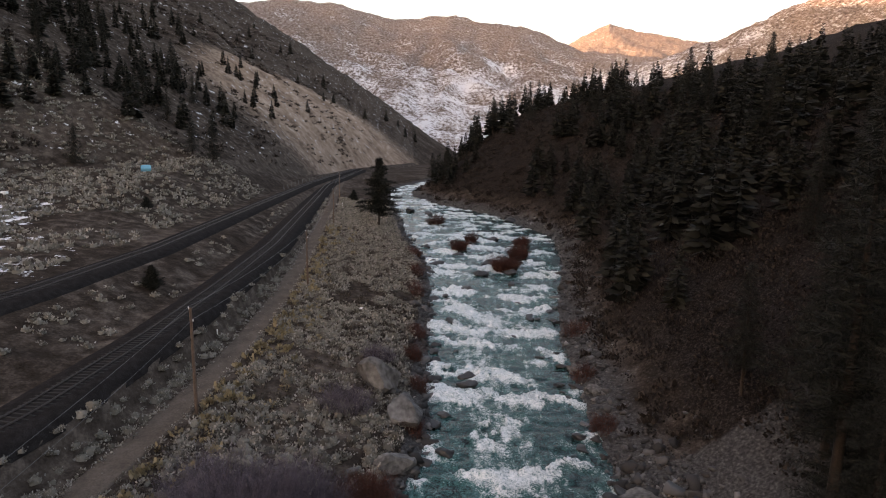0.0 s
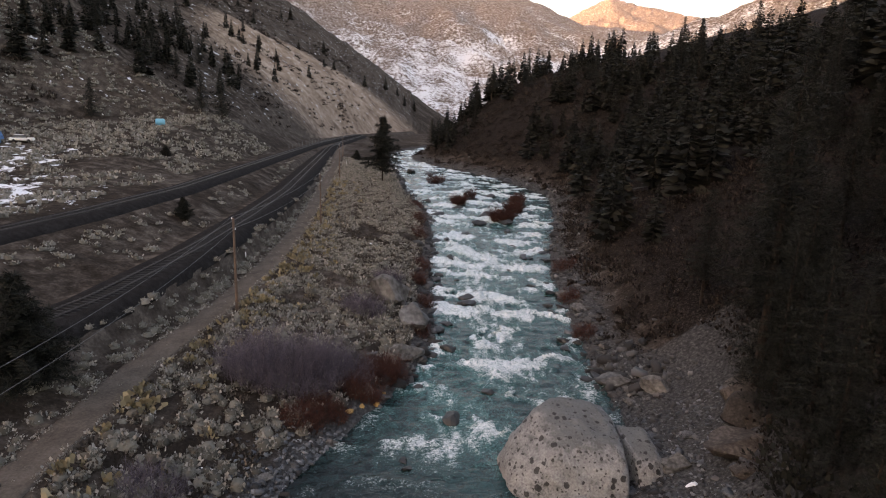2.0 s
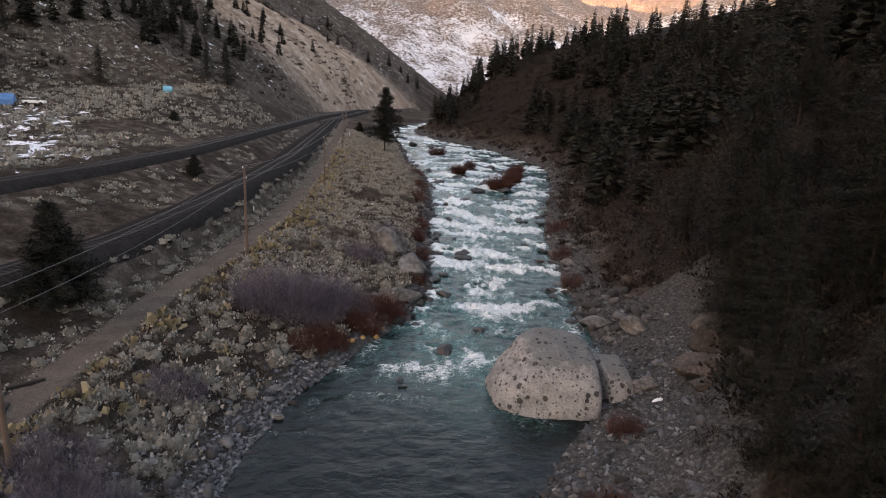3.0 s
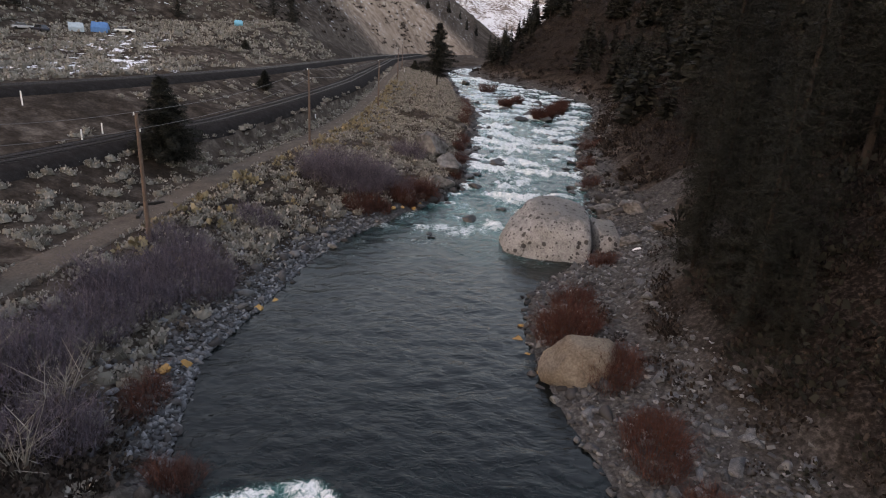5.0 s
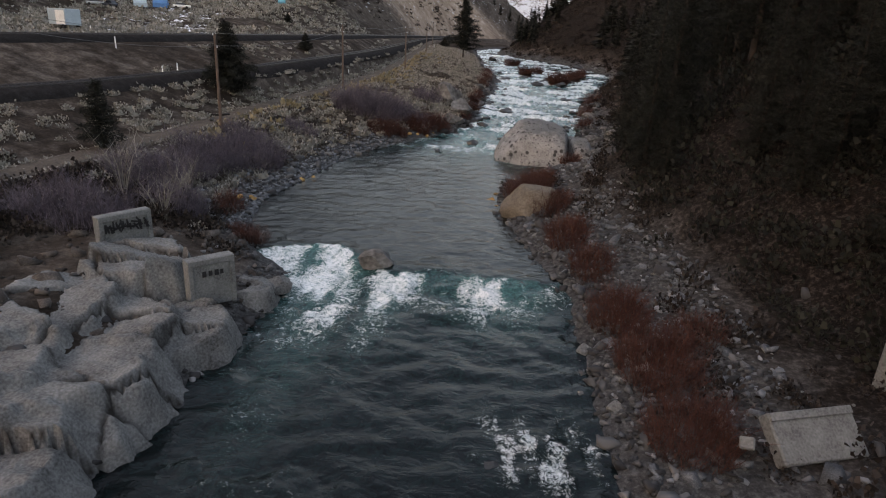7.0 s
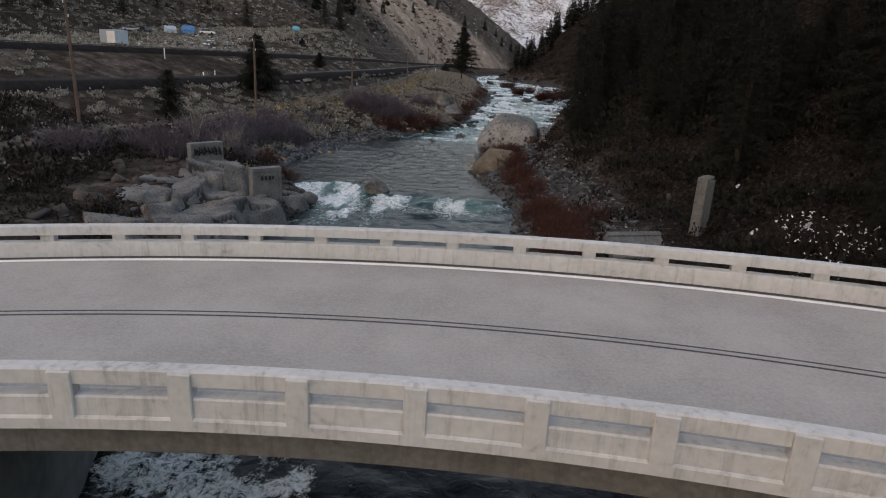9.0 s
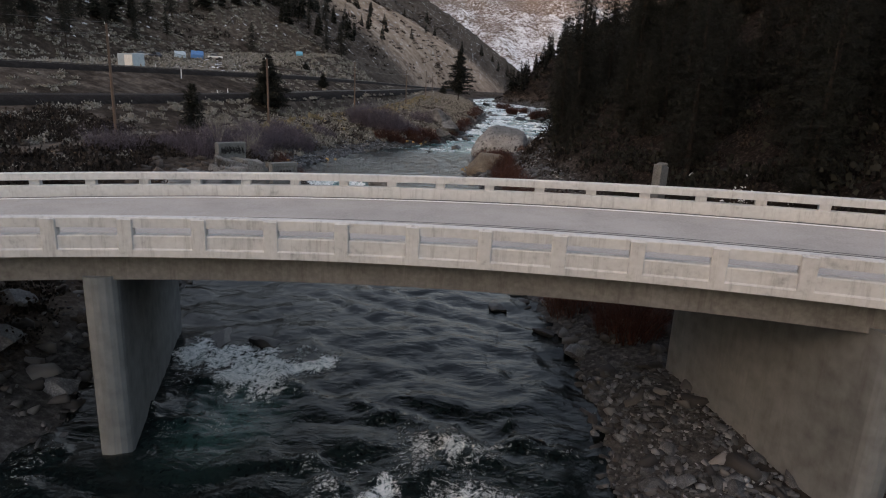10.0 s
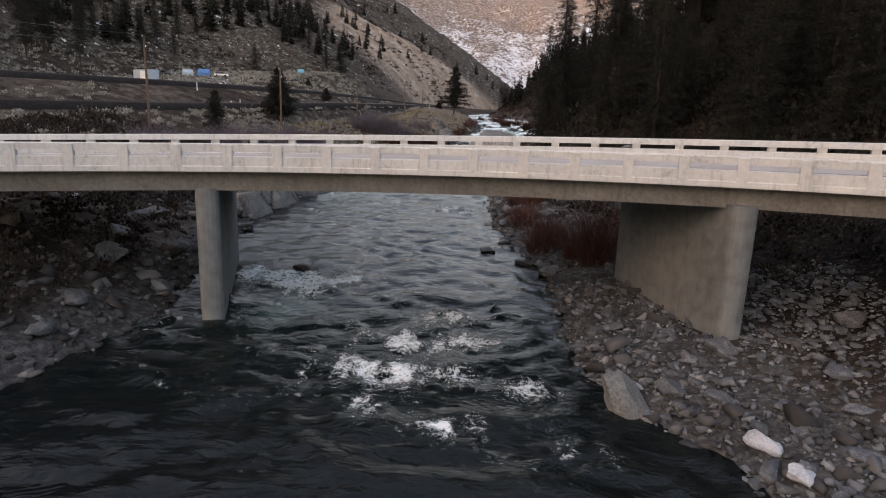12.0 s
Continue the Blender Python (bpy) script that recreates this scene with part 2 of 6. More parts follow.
low_z = line([(-60, 7), (20, 8.2), (66, 8.9), (85, 9.4), (113, 10.3), (170, 11.2), (271, 12.6), (330, 13.4), (540, 15)])
up_x = line([(-60, -125), (0, -92), (40, -75), (60, -68), (83, -60), (97, -56), (120, -51), (145, -47.8), (196, -47), (290, -46), (330, -44), (420, -37), (540, -4)])
up_z = line([(-60, 11.6), (40, 12.2), (85, 12.9), (130, 13.5), (210, 14), (330, 14.3), (540, 15.3)])
terrace_z = line([(-100, 11.5), (60, 12.2), (109, 12.7), (140, 14), (180, 18.5), (215, 22.5), (245, 25), (300, 21), (400, 16), (600, 17)])
foot_l = line([(-300, -230), (0, -150), (109, -122), (186, -112), (215, -97), (245, -74), (300, -58), (360, -50), (420, -44), (480, -27), (560, 4), (700, 60), (3000, 120)])
bench_r = line([(-40, 10), (-10, 13), (20, 15), (35, 12), (50, 6.5), (100, 6.5), (160, 4.5), (400, 5)])


def fbm(x, y, f, octaves=4, seed=0.0):
    """Cheap smooth noise from rotated sine lattices, about -1 to 1."""
    total, amp, norm = np.zeros_like(x, float), 1.0, 0.0
    for o in range(octaves):
        a = 0.7 + 1.9 * o + seed
        c, s = math.cos(a), math.sin(a)
        u, v = (x * c - y * s) * f, (x * s + y * c) * f
        total += amp * (np.sin(u + 1.7 * np.sin(v * 0.83 + seed)) * np.cos(v * 0.91 + 1.3 * np.sin(u * 0.77 + o)))
        norm += amp
        amp *= 0.52
        f *= 2.03
    return total / norm * 1.3


APPROACHES = (((-31.0, -7.1, 5.98), (-.83, -.555), 45), ((31.0, -8.0, 7.38), (.83, -.56), 60))


def approach_grade(x, y, z):
    """Banks and cuttings that carry the road on from both ends of the bridge."""
    for (px, py, pz), (ux, uy), reach in APPROACHES:
        t = np.clip((x - px) * ux + (y - py) * uy, 0, reach)
        d = np.maximum(np.hypot(x - px - t * ux, y - py - t * uy) - 6.5, 0)
        z = np.clip(z, pz - .2 - .6 * d, pz - .2 + .75 * d)
    t = np.clip((x - 24.5) * .81 + (y + .2) * -.586, 0, 11)
    d = np.maximum(np.hypot(x - 24.5 - t * .81, y + .2 + t * .586) - 6.6, 0)
    return np.minimum(z, 6.20 + .75 * d)


def off_road(x, y):
    """True away from the roads that lead onto the bridge."""
    ok = np.ones(np.shape(x), bool)
    for (px, py, pz), (ux, uy), reach in APPROACHES:
        t = np.clip((x - px) * ux + (y - py) * uy, -8, reach)
        ok &= np.hypot(x - px - t * ux, y - py - t * uy) > 6.0
    return ok


def height(x, y, rough=True):
    x, y = np.broadcast_arrays(np.asarray(x, float), np.asarray(y, float))
    w, bl, br = water_z(y), bank_l(y), bank_r(y)
    rx, rz, lx, lz, ux, uz, tz = road_x(y), road_z(y), low_x(y), low_z(y), up_x(y), up_z(y), terrace_z(y)
    d0 = bench_r(y)
    cols = [(ux - 70, tz + 1), (ux - 22, tz), (ux - 7, np.minimum(uz - 0.2, tz + 2)), (ux - 3.4, uz - 0.5), (ux + 3.4, uz - 0.6), (ux + 5.4, uz - 1.3), (lx - 5.0, lz - 0.45), (lx - 3.4, lz - 0.6), (lx + 2.7, lz - 0.4), (lx + 3.4, lz - 0.75),
            (rx - 3.2, rz + 0.35), (rx - 1.7, rz), (rx + 1.7, rz), (rx + 3.6, rz - 0.25), (bl - 7.5, w + 0.66 * (rz - w)), (bl - 3, w + 0.3 * (rz - w)), (bl - 1.2, w + 0.6), (bl + 0.3, w - 0.2), (bl + 2.5, w - 1.0),
            (br - 2.5, w - 1.0), (br - 0.3, w - 0.2), (br + 1.5, w + 0.55), (br + 0.6 * d0, w + 1.3), (br + d0, w + 2.1), (br + d0 + 3000, w + 2.1)]
    xs = np.maximum.accumulate(np.array([c[0] for c in cols]) + 1e-4 * np.arange(len(cols)).reshape((-1,) + (1,) * x.ndim), axis=0)
    zs = np.array([c[1] for c in cols])
    z = np.where(x <= xs[0], zs[0], zs[-1])
    for i in range(len(cols) - 1):
        f = (x - xs[i]) / np.maximum(xs[i + 1] - xs[i], 1e-4)
        z = np.where((x > xs[i]) & (x <= xs[i + 1]), zs[i] + f * (zs[i + 1] - zs[i]), z)
    # hills
    d = np.maximum(x - br - d0, 0)
    hr = 0.78 * np.minimum(d, 38) + 0.27 * np.clip(d - 38, 0, 260)
    dl = np.maximum(foot_l(y) - x, 0)
    cut = np.exp(-((y - 440) / 95) ** 2)
    hl = (0.62 + 0.5 * cut) * np.minimum(dl, 30) + 0.64 * np.clip(dl - 30, 0, 900)
    z = z + hr + hl
    if rough:
        far = np.clip((hr + hl) / 12, 0, 1)
        z = z + far * (fbm(x, y, 0.06, 5, 1.0) * 1.6 * np.clip((hr + hl) / 30, .3, 3) + fbm(x, y, 0.45, 3, 2.0) * 0.35)
        onl = (x < bl - 1) & (x > rx + 2.5) | (x > br + 1)
        z = z + np.where(onl, fbm(x, y, 0.9, 3, 4.0) * 0.12, 0)
        mid = (x < lx - 5) & (x > ux + 5) | (x < ux - 6)
        z = z + np.where(mid, fbm(x, y, 0.35, 4, 6.0) * 0.3, 0)
    return approach_grade(x, y, z)


def hgt(x, y):
    return float(height(np.array([x]), np.array([y]))[0])


# ---- mesh helpers ----


def mesh_from(name, verts, faces, smooth=True):
    me = bpy.data.meshes.new(name)
    me.from_pydata([tuple(v) for v in verts], [], [tuple(f) for f in faces])
    if smooth:
        me.shade_smooth()
    me.update()
    return me


def tri_mesh(name, verts, tris, smooth=False):
    """A mesh from numpy arrays of places and triangles."""
    verts, tris = np.asarray(verts, np.float32), np.asarray(tris, np.int32)
    me = bpy.data.meshes.new(name)
    me.vertices.add(len(verts))
    me.vertices.foreach_set("co", verts.ravel())
    me.loops.add(tris.size)
    me.loops.foreach_set("vertex_index", tris.ravel())
    me.polygons.add(len(tris))
    k = tris.shape[1]
    me.polygons.foreach_set("loop_start", np.arange(0, tris.size, k, dtype=np.int32))
    me.polygons.foreach_set("loop_total", np.full(len(tris), k, np.int32))
    if smooth:
        me.polygons.foreach_set("use_smooth", np.ones(len(tris), bool))
    me.update(calc_edges=True)
    return me


def part(name, data, mat, parent=None, label=""):
    """Link a bmesh or a mesh as one object under a thing."""
    if isinstance(data, bmesh.types.BMesh):
        me = bpy.data.meshes.new(name)
        data.to_mesh(me)
        data.free()
        data = me
    if mat and not data.materials:
        data.materials.append(mat)
    ob = new(name, data)
    ob.parent = parent
    return tagged(ob, label) if label else ob


def thing(name, label, category, m=None, group="", kind=""):
    ob = tagged(new(name), label, category, group, kind)
    ob.empty_display_size = 0.3
    if m is not None:
        ob.matrix_world = m
    return ob


def box(bm, x0, y0, z0, x1, y1, z1, m=None, bevel=0.0):
    vs = [bm.verts.new((x, y, z)) for z in (z0, z1) for x, y in ((x0, y0), (x1, y0), (x1, y1), (x0, y1))]
    fs = [bm.faces.new([vs[i] for i in f]) for f in ((3, 2, 1, 0), (4, 5, 6, 7), (0, 1, 5, 4), (1, 2, 6, 5), (2, 3, 7, 6), (3, 0, 4, 7))]
    if bevel:
        es = {e for f in fs for e in f.edges}
        out = bmesh.ops.bevel(bm, geom=list(es), offset=bevel, segments=1, affect="EDGES")
        vs = list({v for f in out["faces"] for v in f.verts} | {v for v in vs if v.is_valid})
    if m is not None:
        bmesh.ops.transform(bm, matrix=m, verts=[v for v in vs if v.is_valid])
    return vs


def boxed(*args, **kw):
    bm = bmesh.new()
    box(bm, *args, **kw)
    return bm


def grid_faces(nu, nv):
    i, j = np.meshgrid(np.arange(nu - 1), np.arange(nv - 1), indexing="ij")
    a = (i * nv + j).ravel()
    return np.stack([a, a + nv, a + nv + 1, a + 1], -1)


def steps(*spans):
    """Coordinates with a spacing of its own in each span: (start, end, step)."""
    out = []
    for a, b, s in spans:
        out.extend(np.linspace(a, b, max(2, int(round((b - a) / s)) + 1))[:-1])
    out.append(spans[-1][1])
    return np.array(out)


# ---- ground ----
gx = steps((-4200, -1200, 300), (-1200, -400, 60), (-400, -160, 14), (-160, -70, 3.5), (-70, 40, 0.8), (40, 90, 2.5), (90, 300, 14), (300, 1200, 90), (1200, 4200, 400))
gy = steps((-4200, -900, 400), (-900, -120, 60), (-120, -30, 4), (-30, 130, 0.8), (130, 260, 1.6), (260, 560, 5), (560, 1200, 25), (1200, 5000, 300))
GX, GY = np.meshgrid(gx, gy, indexing="ij")
GZ = height(GX, GY)
ground_me = tri_mesh("ground", np.stack([GX, GY, GZ], -1).reshape(-1, 3), grid_faces(len(gx), len(gy)), True)


def attribute(me, name, values):
    at = me.attributes.new(name, "FLOAT", "POINT")
    at.data.foreach_set("value", np.asarray(values, np.float32).ravel())


slope = np.hypot(np.gradient(GZ, axis=0) / np.gradient(GX, axis=0), np.gradient(GZ, axis=1) / np.gradient(GY, axis=1))
near_bank = np.maximum(np.exp(-np.maximum(bank_l(GY) - GX, 0) / 2.4) * (GX < 0 + bank_l(GY) + 3), np.exp(-np.maximum(GX - bank_r(GY), 0) / np.where((GY > 15) & (GY < 60), 9.0, np.where((GY >= 60) & (GY < 96), 16.0, 5.5))) * (GX > bank_r(GY) - 3))
between = (GX > bank_l(GY)) & (GX < bank_r(GY))
near_bank = np.where(between, 1.0, near_bank)
cutmask = np.exp(-((GY - 455) / 115) ** 2) * np.clip((foot_l(GY) + 4 - GX) / 4, 0, 1) * np.clip((GX - foot_l(GY) + 110) / 60, 0, 1)
attribute(ground_me, "gravel", near_bank)
attribute(ground_me, "cutrock", np.clip(cutmask * 1.2, 0, 1))
attribute(ground_me, "steep", np.clip((slope - 0.55) * 1.6, 0, 1) * (GX < 0))
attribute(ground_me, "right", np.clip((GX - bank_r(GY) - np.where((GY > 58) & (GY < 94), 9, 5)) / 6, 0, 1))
hillm = np.clip((foot_l(GY) + 25 - GX) / 40, 0, 1) * (GX < 0) + 0.0
snow_terrace = np.exp(-((GX + 72) / 20) ** 2 - ((GY - 128) / 26) ** 2) * 0.95
snow_terrace = np.maximum(snow_terrace, np.exp(-((GX + 84) / 15) ** 2 - ((GY - 160) / 26) ** 2) * 0.9)
attribute(ground_me, "snow", np.clip(hillm * 0.45 * (GY > 150) + snow_terrace, 0, 1))


def ground_material():
    m = bpy.data.materials.new("valley_ground")
    m.use_nodes = True
    n, k = m.node_tree.nodes, m.node_tree.links
    b = n["Principled BSDF"]
    b.inputs["Roughness"].default_value, b.inputs["Specular IOR Level"].default_value = 1.0, 0.02
    pos = n.new("ShaderNodeNewGeometry").outputs["Position"]

    def noise_at(scale, detail=6, rough=0.6):
        t = n.new("ShaderNodeTexNoise")
        t.inputs["Scale"].default_value, t.inputs["Detail"].default_value, t.inputs["Roughness"].default_value = scale, detail, rough
        k.new(pos, t.inputs["Vector"])
        return t.outputs["Fac"]

    def ramp(fac, *stops):
        r = n.new("ShaderNodeValToRGB")
        while len(r.color_ramp.elements) < len(stops):
            r.color_ramp.elements.new(0.5)
        for e, (at, c) in zip(r.color_ramp.elements, stops):
            e.position, e.color = at, (*c, 1)
        k.new(fac, r.inputs["Fac"])
        return r.outputs["Color"]

    def mix(fac, a, c):
        x = n.new("ShaderNodeMix")
        x.data_type = "RGBA"
        k.new(fac, x.inputs["Factor"]), k.new(a, x.inputs["A"]), k.new(c, x.inputs["B"])
        return x.outputs["Result"]

    def attr(name):
        a = n.new("ShaderNodeAttribute")
        a.attribute_name = name
        return a.outputs["Fac"]

    def math_(op, a, c):
        x = n.new("ShaderNodeMath")
        x.operation = op
        for i, v in enumerate((a, c)):
            if isinstance(v, (int, float)):
                x.inputs[i].default_value = v
            else:
                k.new(v, x.inputs[i])
        return x.outputs[0]

    def step(v, lo, hi):
        x = n.new("ShaderNodeMapRange")
        x.interpolation_type = "SMOOTHSTEP"
        x.inputs["From Min"].default_value, x.inputs["From Max"].default_value = lo, hi
        k.new(v, x.inputs["Value"])
        return x.outputs[0]

    big, mid, fine_n = noise_at(0.06), noise_at(0.5), noise_at(3.5, 8, 0.7)
    soil = ramp(math_("ADD", math_("MULTIPLY", mid, 0.5), math_("MULTIPLY", fine_n, 0.5)), (0.34, (0.014, 0.011, 0.009)), (0.5, (0.036, 0.028, 0.023)), (0.66, (0.085, 0.068, 0.056)))
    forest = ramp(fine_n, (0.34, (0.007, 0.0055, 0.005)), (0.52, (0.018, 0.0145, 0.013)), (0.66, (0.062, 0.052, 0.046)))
    gravel = ramp(fine_n, (0.3, (0.019, 0.0185, 0.0185)), (0.5, (0.058, 0.0565, 0.0555)), (0.7, (0.14, 0.136, 0.132)))
    rock = ramp(math_("ADD", math_("MULTIPLY", mid, 0.6), math_("MULTIPLY", fine_n, 0.4)), (0.34, (0.024, 0.019, 0.016)), (0.5, (0.066, 0.053, 0.044)), (0.66, (0.15, 0.124, 0.104)))
    cut = ramp(math_("ADD", math_("MULTIPLY", noise_at(0.09, 9, 0.7), 0.7), math_("MULTIPLY", mid, 0.3)), (0.34, (0.075, 0.056, 0.044)), (0.46, (0.205, 0.148, 0.112)), (0.55, (0.30, 0.228, 0.178)), (0.66, (0.42, 0.345, 0.285)))
    c = mix(step(math_("ADD", big, math_("MULTIPLY", mid, 0.4)), 0.62, 0.84), soil, rock)
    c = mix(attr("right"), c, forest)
    c = mix(step(math_("ADD", attr("steep"), math_("MULTIPLY", mid, 0.5)), 0.4, 0.9), c, rock)
    c = mix(step(math_("ADD", attr("cutrock"), math_("MULTIPLY", mid, 0.4)), 0.55, 1.0), c, cut)
    c = mix(step(math_("ADD", attr("gravel"), math_("MULTIPLY", mid, 0.35)), 0.45, 0.75), c, gravel)
    sn = noise_at(0.3, 9, 0.72)
    c = mix(step(math_("ADD", math_("MULTIPLY", attr("snow"), 0.3), sn), 0.74, 0.78), c, ramp(fine_n, (0.3, (0.6, 0.62, 0.66)), (0.7, (0.84, 0.85, 0.88))))
    k.new(c, b.inputs["Base Color"])
    bp = n.new("ShaderNodeBump")
    bp.inputs["Strength"].default_value, bp.inputs["Distance"].default_value = 0.8, 0.12
    k.new(math_("ADD", fine_n, mid), bp.inputs["Height"]), k.new(bp.outputs["Normal"], b.inputs["Normal"])
    return m


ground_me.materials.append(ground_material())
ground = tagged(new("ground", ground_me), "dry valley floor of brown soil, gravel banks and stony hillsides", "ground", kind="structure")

# ---- far mountain ----
ridge = line([(-60, 9), (-31, 10.5), (-20, 11.6), (-14, 11.9), (-9.7, 12.37), (-5.8, 12.2), (-0.7, 11.16), (4.4, 11.6), (7, 11.1), (10.6, 10.6), (13, 9.9), (16, 8.6), (25, 7.5), (60, 7)])
ridge_2 = line([(5, 6), (12, 7.5), (15.2, 9.2), (17.2, 10.1), (18.5, 10.6), (20, 10.2), (21.9, 9.8), (25.6, 8.9), (30, 8), (50, 6)])
ridge_3 = line([(15, 4), (22, 7.3), (25.6, 8.9), (28.6, 9.7), (32.5, 11.5), (38.7, 12.6), (60, 13)])


def mountain(name, crest, r0, r1, a0, a1, label):
    az = np.radians(np.linspace(a0, a1, 260))
    rr = np.linspace(0, 1.25, 90)
    A, R = np.meshgrid(az, rr, indexing="ij")
    rad = r0 + (r1 - r0) * R
    X, Y = -9 + np.sin(A) * rad, 50 + np.cos(A) * rad
    top = 28 + np.tan(np.radians(crest(np.degrees(A)))) * r1
    shape = np.where(R < 1, R ** 1.15, 1 - 1.3 * (R - 1))
    rib = fbm(X, Y, 0.012, 6, 3.0)
    Z = top * shape + rib * 34 * np.clip(R * 3, 0, 1) * np.clip(np.abs(1 - R) * 3, 0.12, 1) + fbm(X, Y, 0.07, 4, 5.0) * 5
    me = tri_mesh(name, np.stack([X, Y, Z - 6], -1).reshape(-1, 3), grid_faces(len(az), len(rr)), True)
    me.flip_normals()
    me.materials.append(M_MOUNTAIN)
    return tagged(new(name, me), label, "mountain", kind="structure")


def mountain_material():
    m = bpy.data.materials.new("snow_dusted_mountain")
    m.use_nodes = True
    n, k = m.node_tree.nodes, m.node_tree.links
    b = n["Principled BSDF"]
    b.inputs["Roughness"].default_value, b.inputs["Specular IOR Level"].default_value = 0.95, 0.1
    g = n.new("ShaderNodeNewGeometry")
    t1, t2 = n.new("ShaderNodeTexNoise"), n.new("ShaderNodeTexNoise")
    for t, s, d in ((t1, 0.011, 7), (t2, 0.16, 11)):
        t.inputs["Scale"].default_value, t.inputs["Detail"].default_value, t.inputs["Roughness"].default_value = s, d, 0.72
        k.new(g.outputs["Position"], t.inputs["Vector"])
    ramp = n.new("ShaderNodeValToRGB")
    for e, (at, c) in zip((ramp.color_ramp.elements[0], ramp.color_ramp.elements[1], ramp.color_ramp.elements.new(0.5)), ((0.36, (0.085, 0.066, 0.058)), (0.62, (0.40, 0.315, 0.27)), (0.5, (0.24, 0.188, 0.16)))):
        e.position, e.color = at, (*c, 1)
    k.new(t2.outputs["Fac"], ramp.inputs["Fac"])
    add = n.new("ShaderNodeMath")
    add.operation = "ADD"
    k.new(t1.outputs["Fac"], add.inputs[0]), k.new(t2.outputs["Fac"], add.inputs[1])
    st = n.new("ShaderNodeMapRange")
    st.inputs["From Min"].default_value, st.inputs["From Max"].default_value = 1.02, 1.2
    sep = n.new("ShaderNodeSeparateXYZ")
    k.new(g.outputs["Position"], sep.inputs[0])
    alt = n.new("ShaderNodeMapRange")
    alt.inputs["From Min"].default_value, alt.inputs["From Max"].default_value = 150, 330
    alt.inputs["To Min"].default_value, alt.inputs["To Max"].default_value = 0.10, -0.10
    k.new(sep.outputs["Z"], alt.inputs["Value"])
    add2 = n.new("ShaderNodeMath")
    k.new(add.outputs[0], add2.inputs[0]), k.new(alt.outputs[0], add2.inputs[1])
    k.new(add2.outputs[0], st.inputs["Value"])
    mx = n.new("ShaderNodeMix")
    mx.data_type = "RGBA"
    mx.inputs["B"].default_value = (0.78, 0.79, 0.82, 1)
    k.new(st.outputs[0], mx.inputs["Factor"]), k.new(ramp.outputs["Color"], mx.inputs["A"])
    k.new(mx.outputs["Result"], b.inputs["Base Color"])
    bp = n.new("ShaderNodeBump")
    bp.inputs["Strength"].default_value, bp.inputs["Distance"].default_value = 0.9, 6.0
    k.new(t2.outputs["Fac"], bp.inputs["Height"]), k.new(bp.outputs["Normal"], b.inputs["Normal"])
    return m


M_MOUNTAIN = mountain_material()
mountain("mountain_ridge", ridge, 760, 2100, -55, 40, "brown mountain ridge dusted with patchy snow")
mountain("mountain_peak", ridge_2, 1500, 3100, 0, 42, "distant rounded peak dusted with snow")
mountain("mountain_shoulder", ridge_3, 900, 1500, 14, 60, "snow-dusted mountain shoulder behind the forest")

# ---- river ----
wy = steps((-120, -30, 1.0), (-30, 125, 0.22), (125, 215, 0.4), (215, 430, 1.5), (430, 760, 8))
wt = np.linspace(0, 1, 96)
T, WY = np.meshgrid(wt, wy, indexing="ij")
WL, WR = bank_l(WY) - 1.0, bank_r(WY) + 1.0
WX = WL + (WR - WL) * T
rapid = line([(-120, .4), (-25, .45), (-16, .5), (-2, .6), (8, .5), (16, .35), (28, .4), (34, .6), (39, .9), (41.2, .3), (46, .16), (62, .14), (76, .22), (84, .6), (92, .9), (112, 1.05), (150, 1.1), (230, 1), (420, .9), (760, .6)])
frothy = line([(-120, 0), (-14, .05), (-2, .16), (8, .12), (16, .03), (28, .12), (34, .18), (39, .3), (41.2, .1), (46, .04), (62, .06), (76, .16), (84, .5), (92, .8), (112, .95), (150, 1), (230, .95), (420, .9), (760, .6)])
calm = np.clip(np.minimum(T, 1 - T) * 9, 0, 1)
amp, foamy = rapid(WY) * calm ** 0.5, frothy(WY) * calm ** 0.5
# standing waves: ragged crests across the stream, each with a frothy lee
warp = 2.6 * fbm(WX, WY, 0.16, 3, 2.0) + 1.1 * fbm(WX, WY, 0.75, 3, 8.0)
phase_w = (WY + warp + .25 * WX) / np.interp(WY, [0, 90, 200], [4.2, 4.8, 6.5])
saw = 1 - (phase_w - np.floor(phase_w))          # 0 at a crest, growing downstream
broken = fbm(WX, WY, .33, 4, 1.0)
crest = np.clip(1 - saw * 1.5, -.5, 1) * np.clip(.65 + .9 * broken, 0, 1.2)
chop = fbm(WX, WY, 2.1, 3, 7.0)
swell = fbm(WX * .75 + 1.2 * fbm(WX, WY, .3, 2, 5.0), WY * 1.15, 1.25, 3, 12.0)
lip = np.interp(WX, [-18, -15, -12.5, -10.5, -8.5, -6.5, -4, -2.5, 1.5], [41.4, 42.6, 43.6, 41.6, 39.4, 39.8, 40.2, 40.0, 39.6]) + .35 * fbm(WX, WX * 0, 1.1, 3, 3.0)
fall = np.interp(WX, [-18, -15, -12, -10.5, -9.5, -8.6, -7.6, -6.8, -5.4, -4.4, -2.8, -1.2, .5, 1.5], [.5, .9, 1, .75, .15, .85, .85, .6, .5, .6, .85, .95, .55, .2])
reach = np.interp(WX, [-15, -12, -10.5, -8.3, -6.5, -3, 0, 1.5], [4, 9, 9, 4.5, 2, 3.4, 3, 1.5])
drop = lip - WY
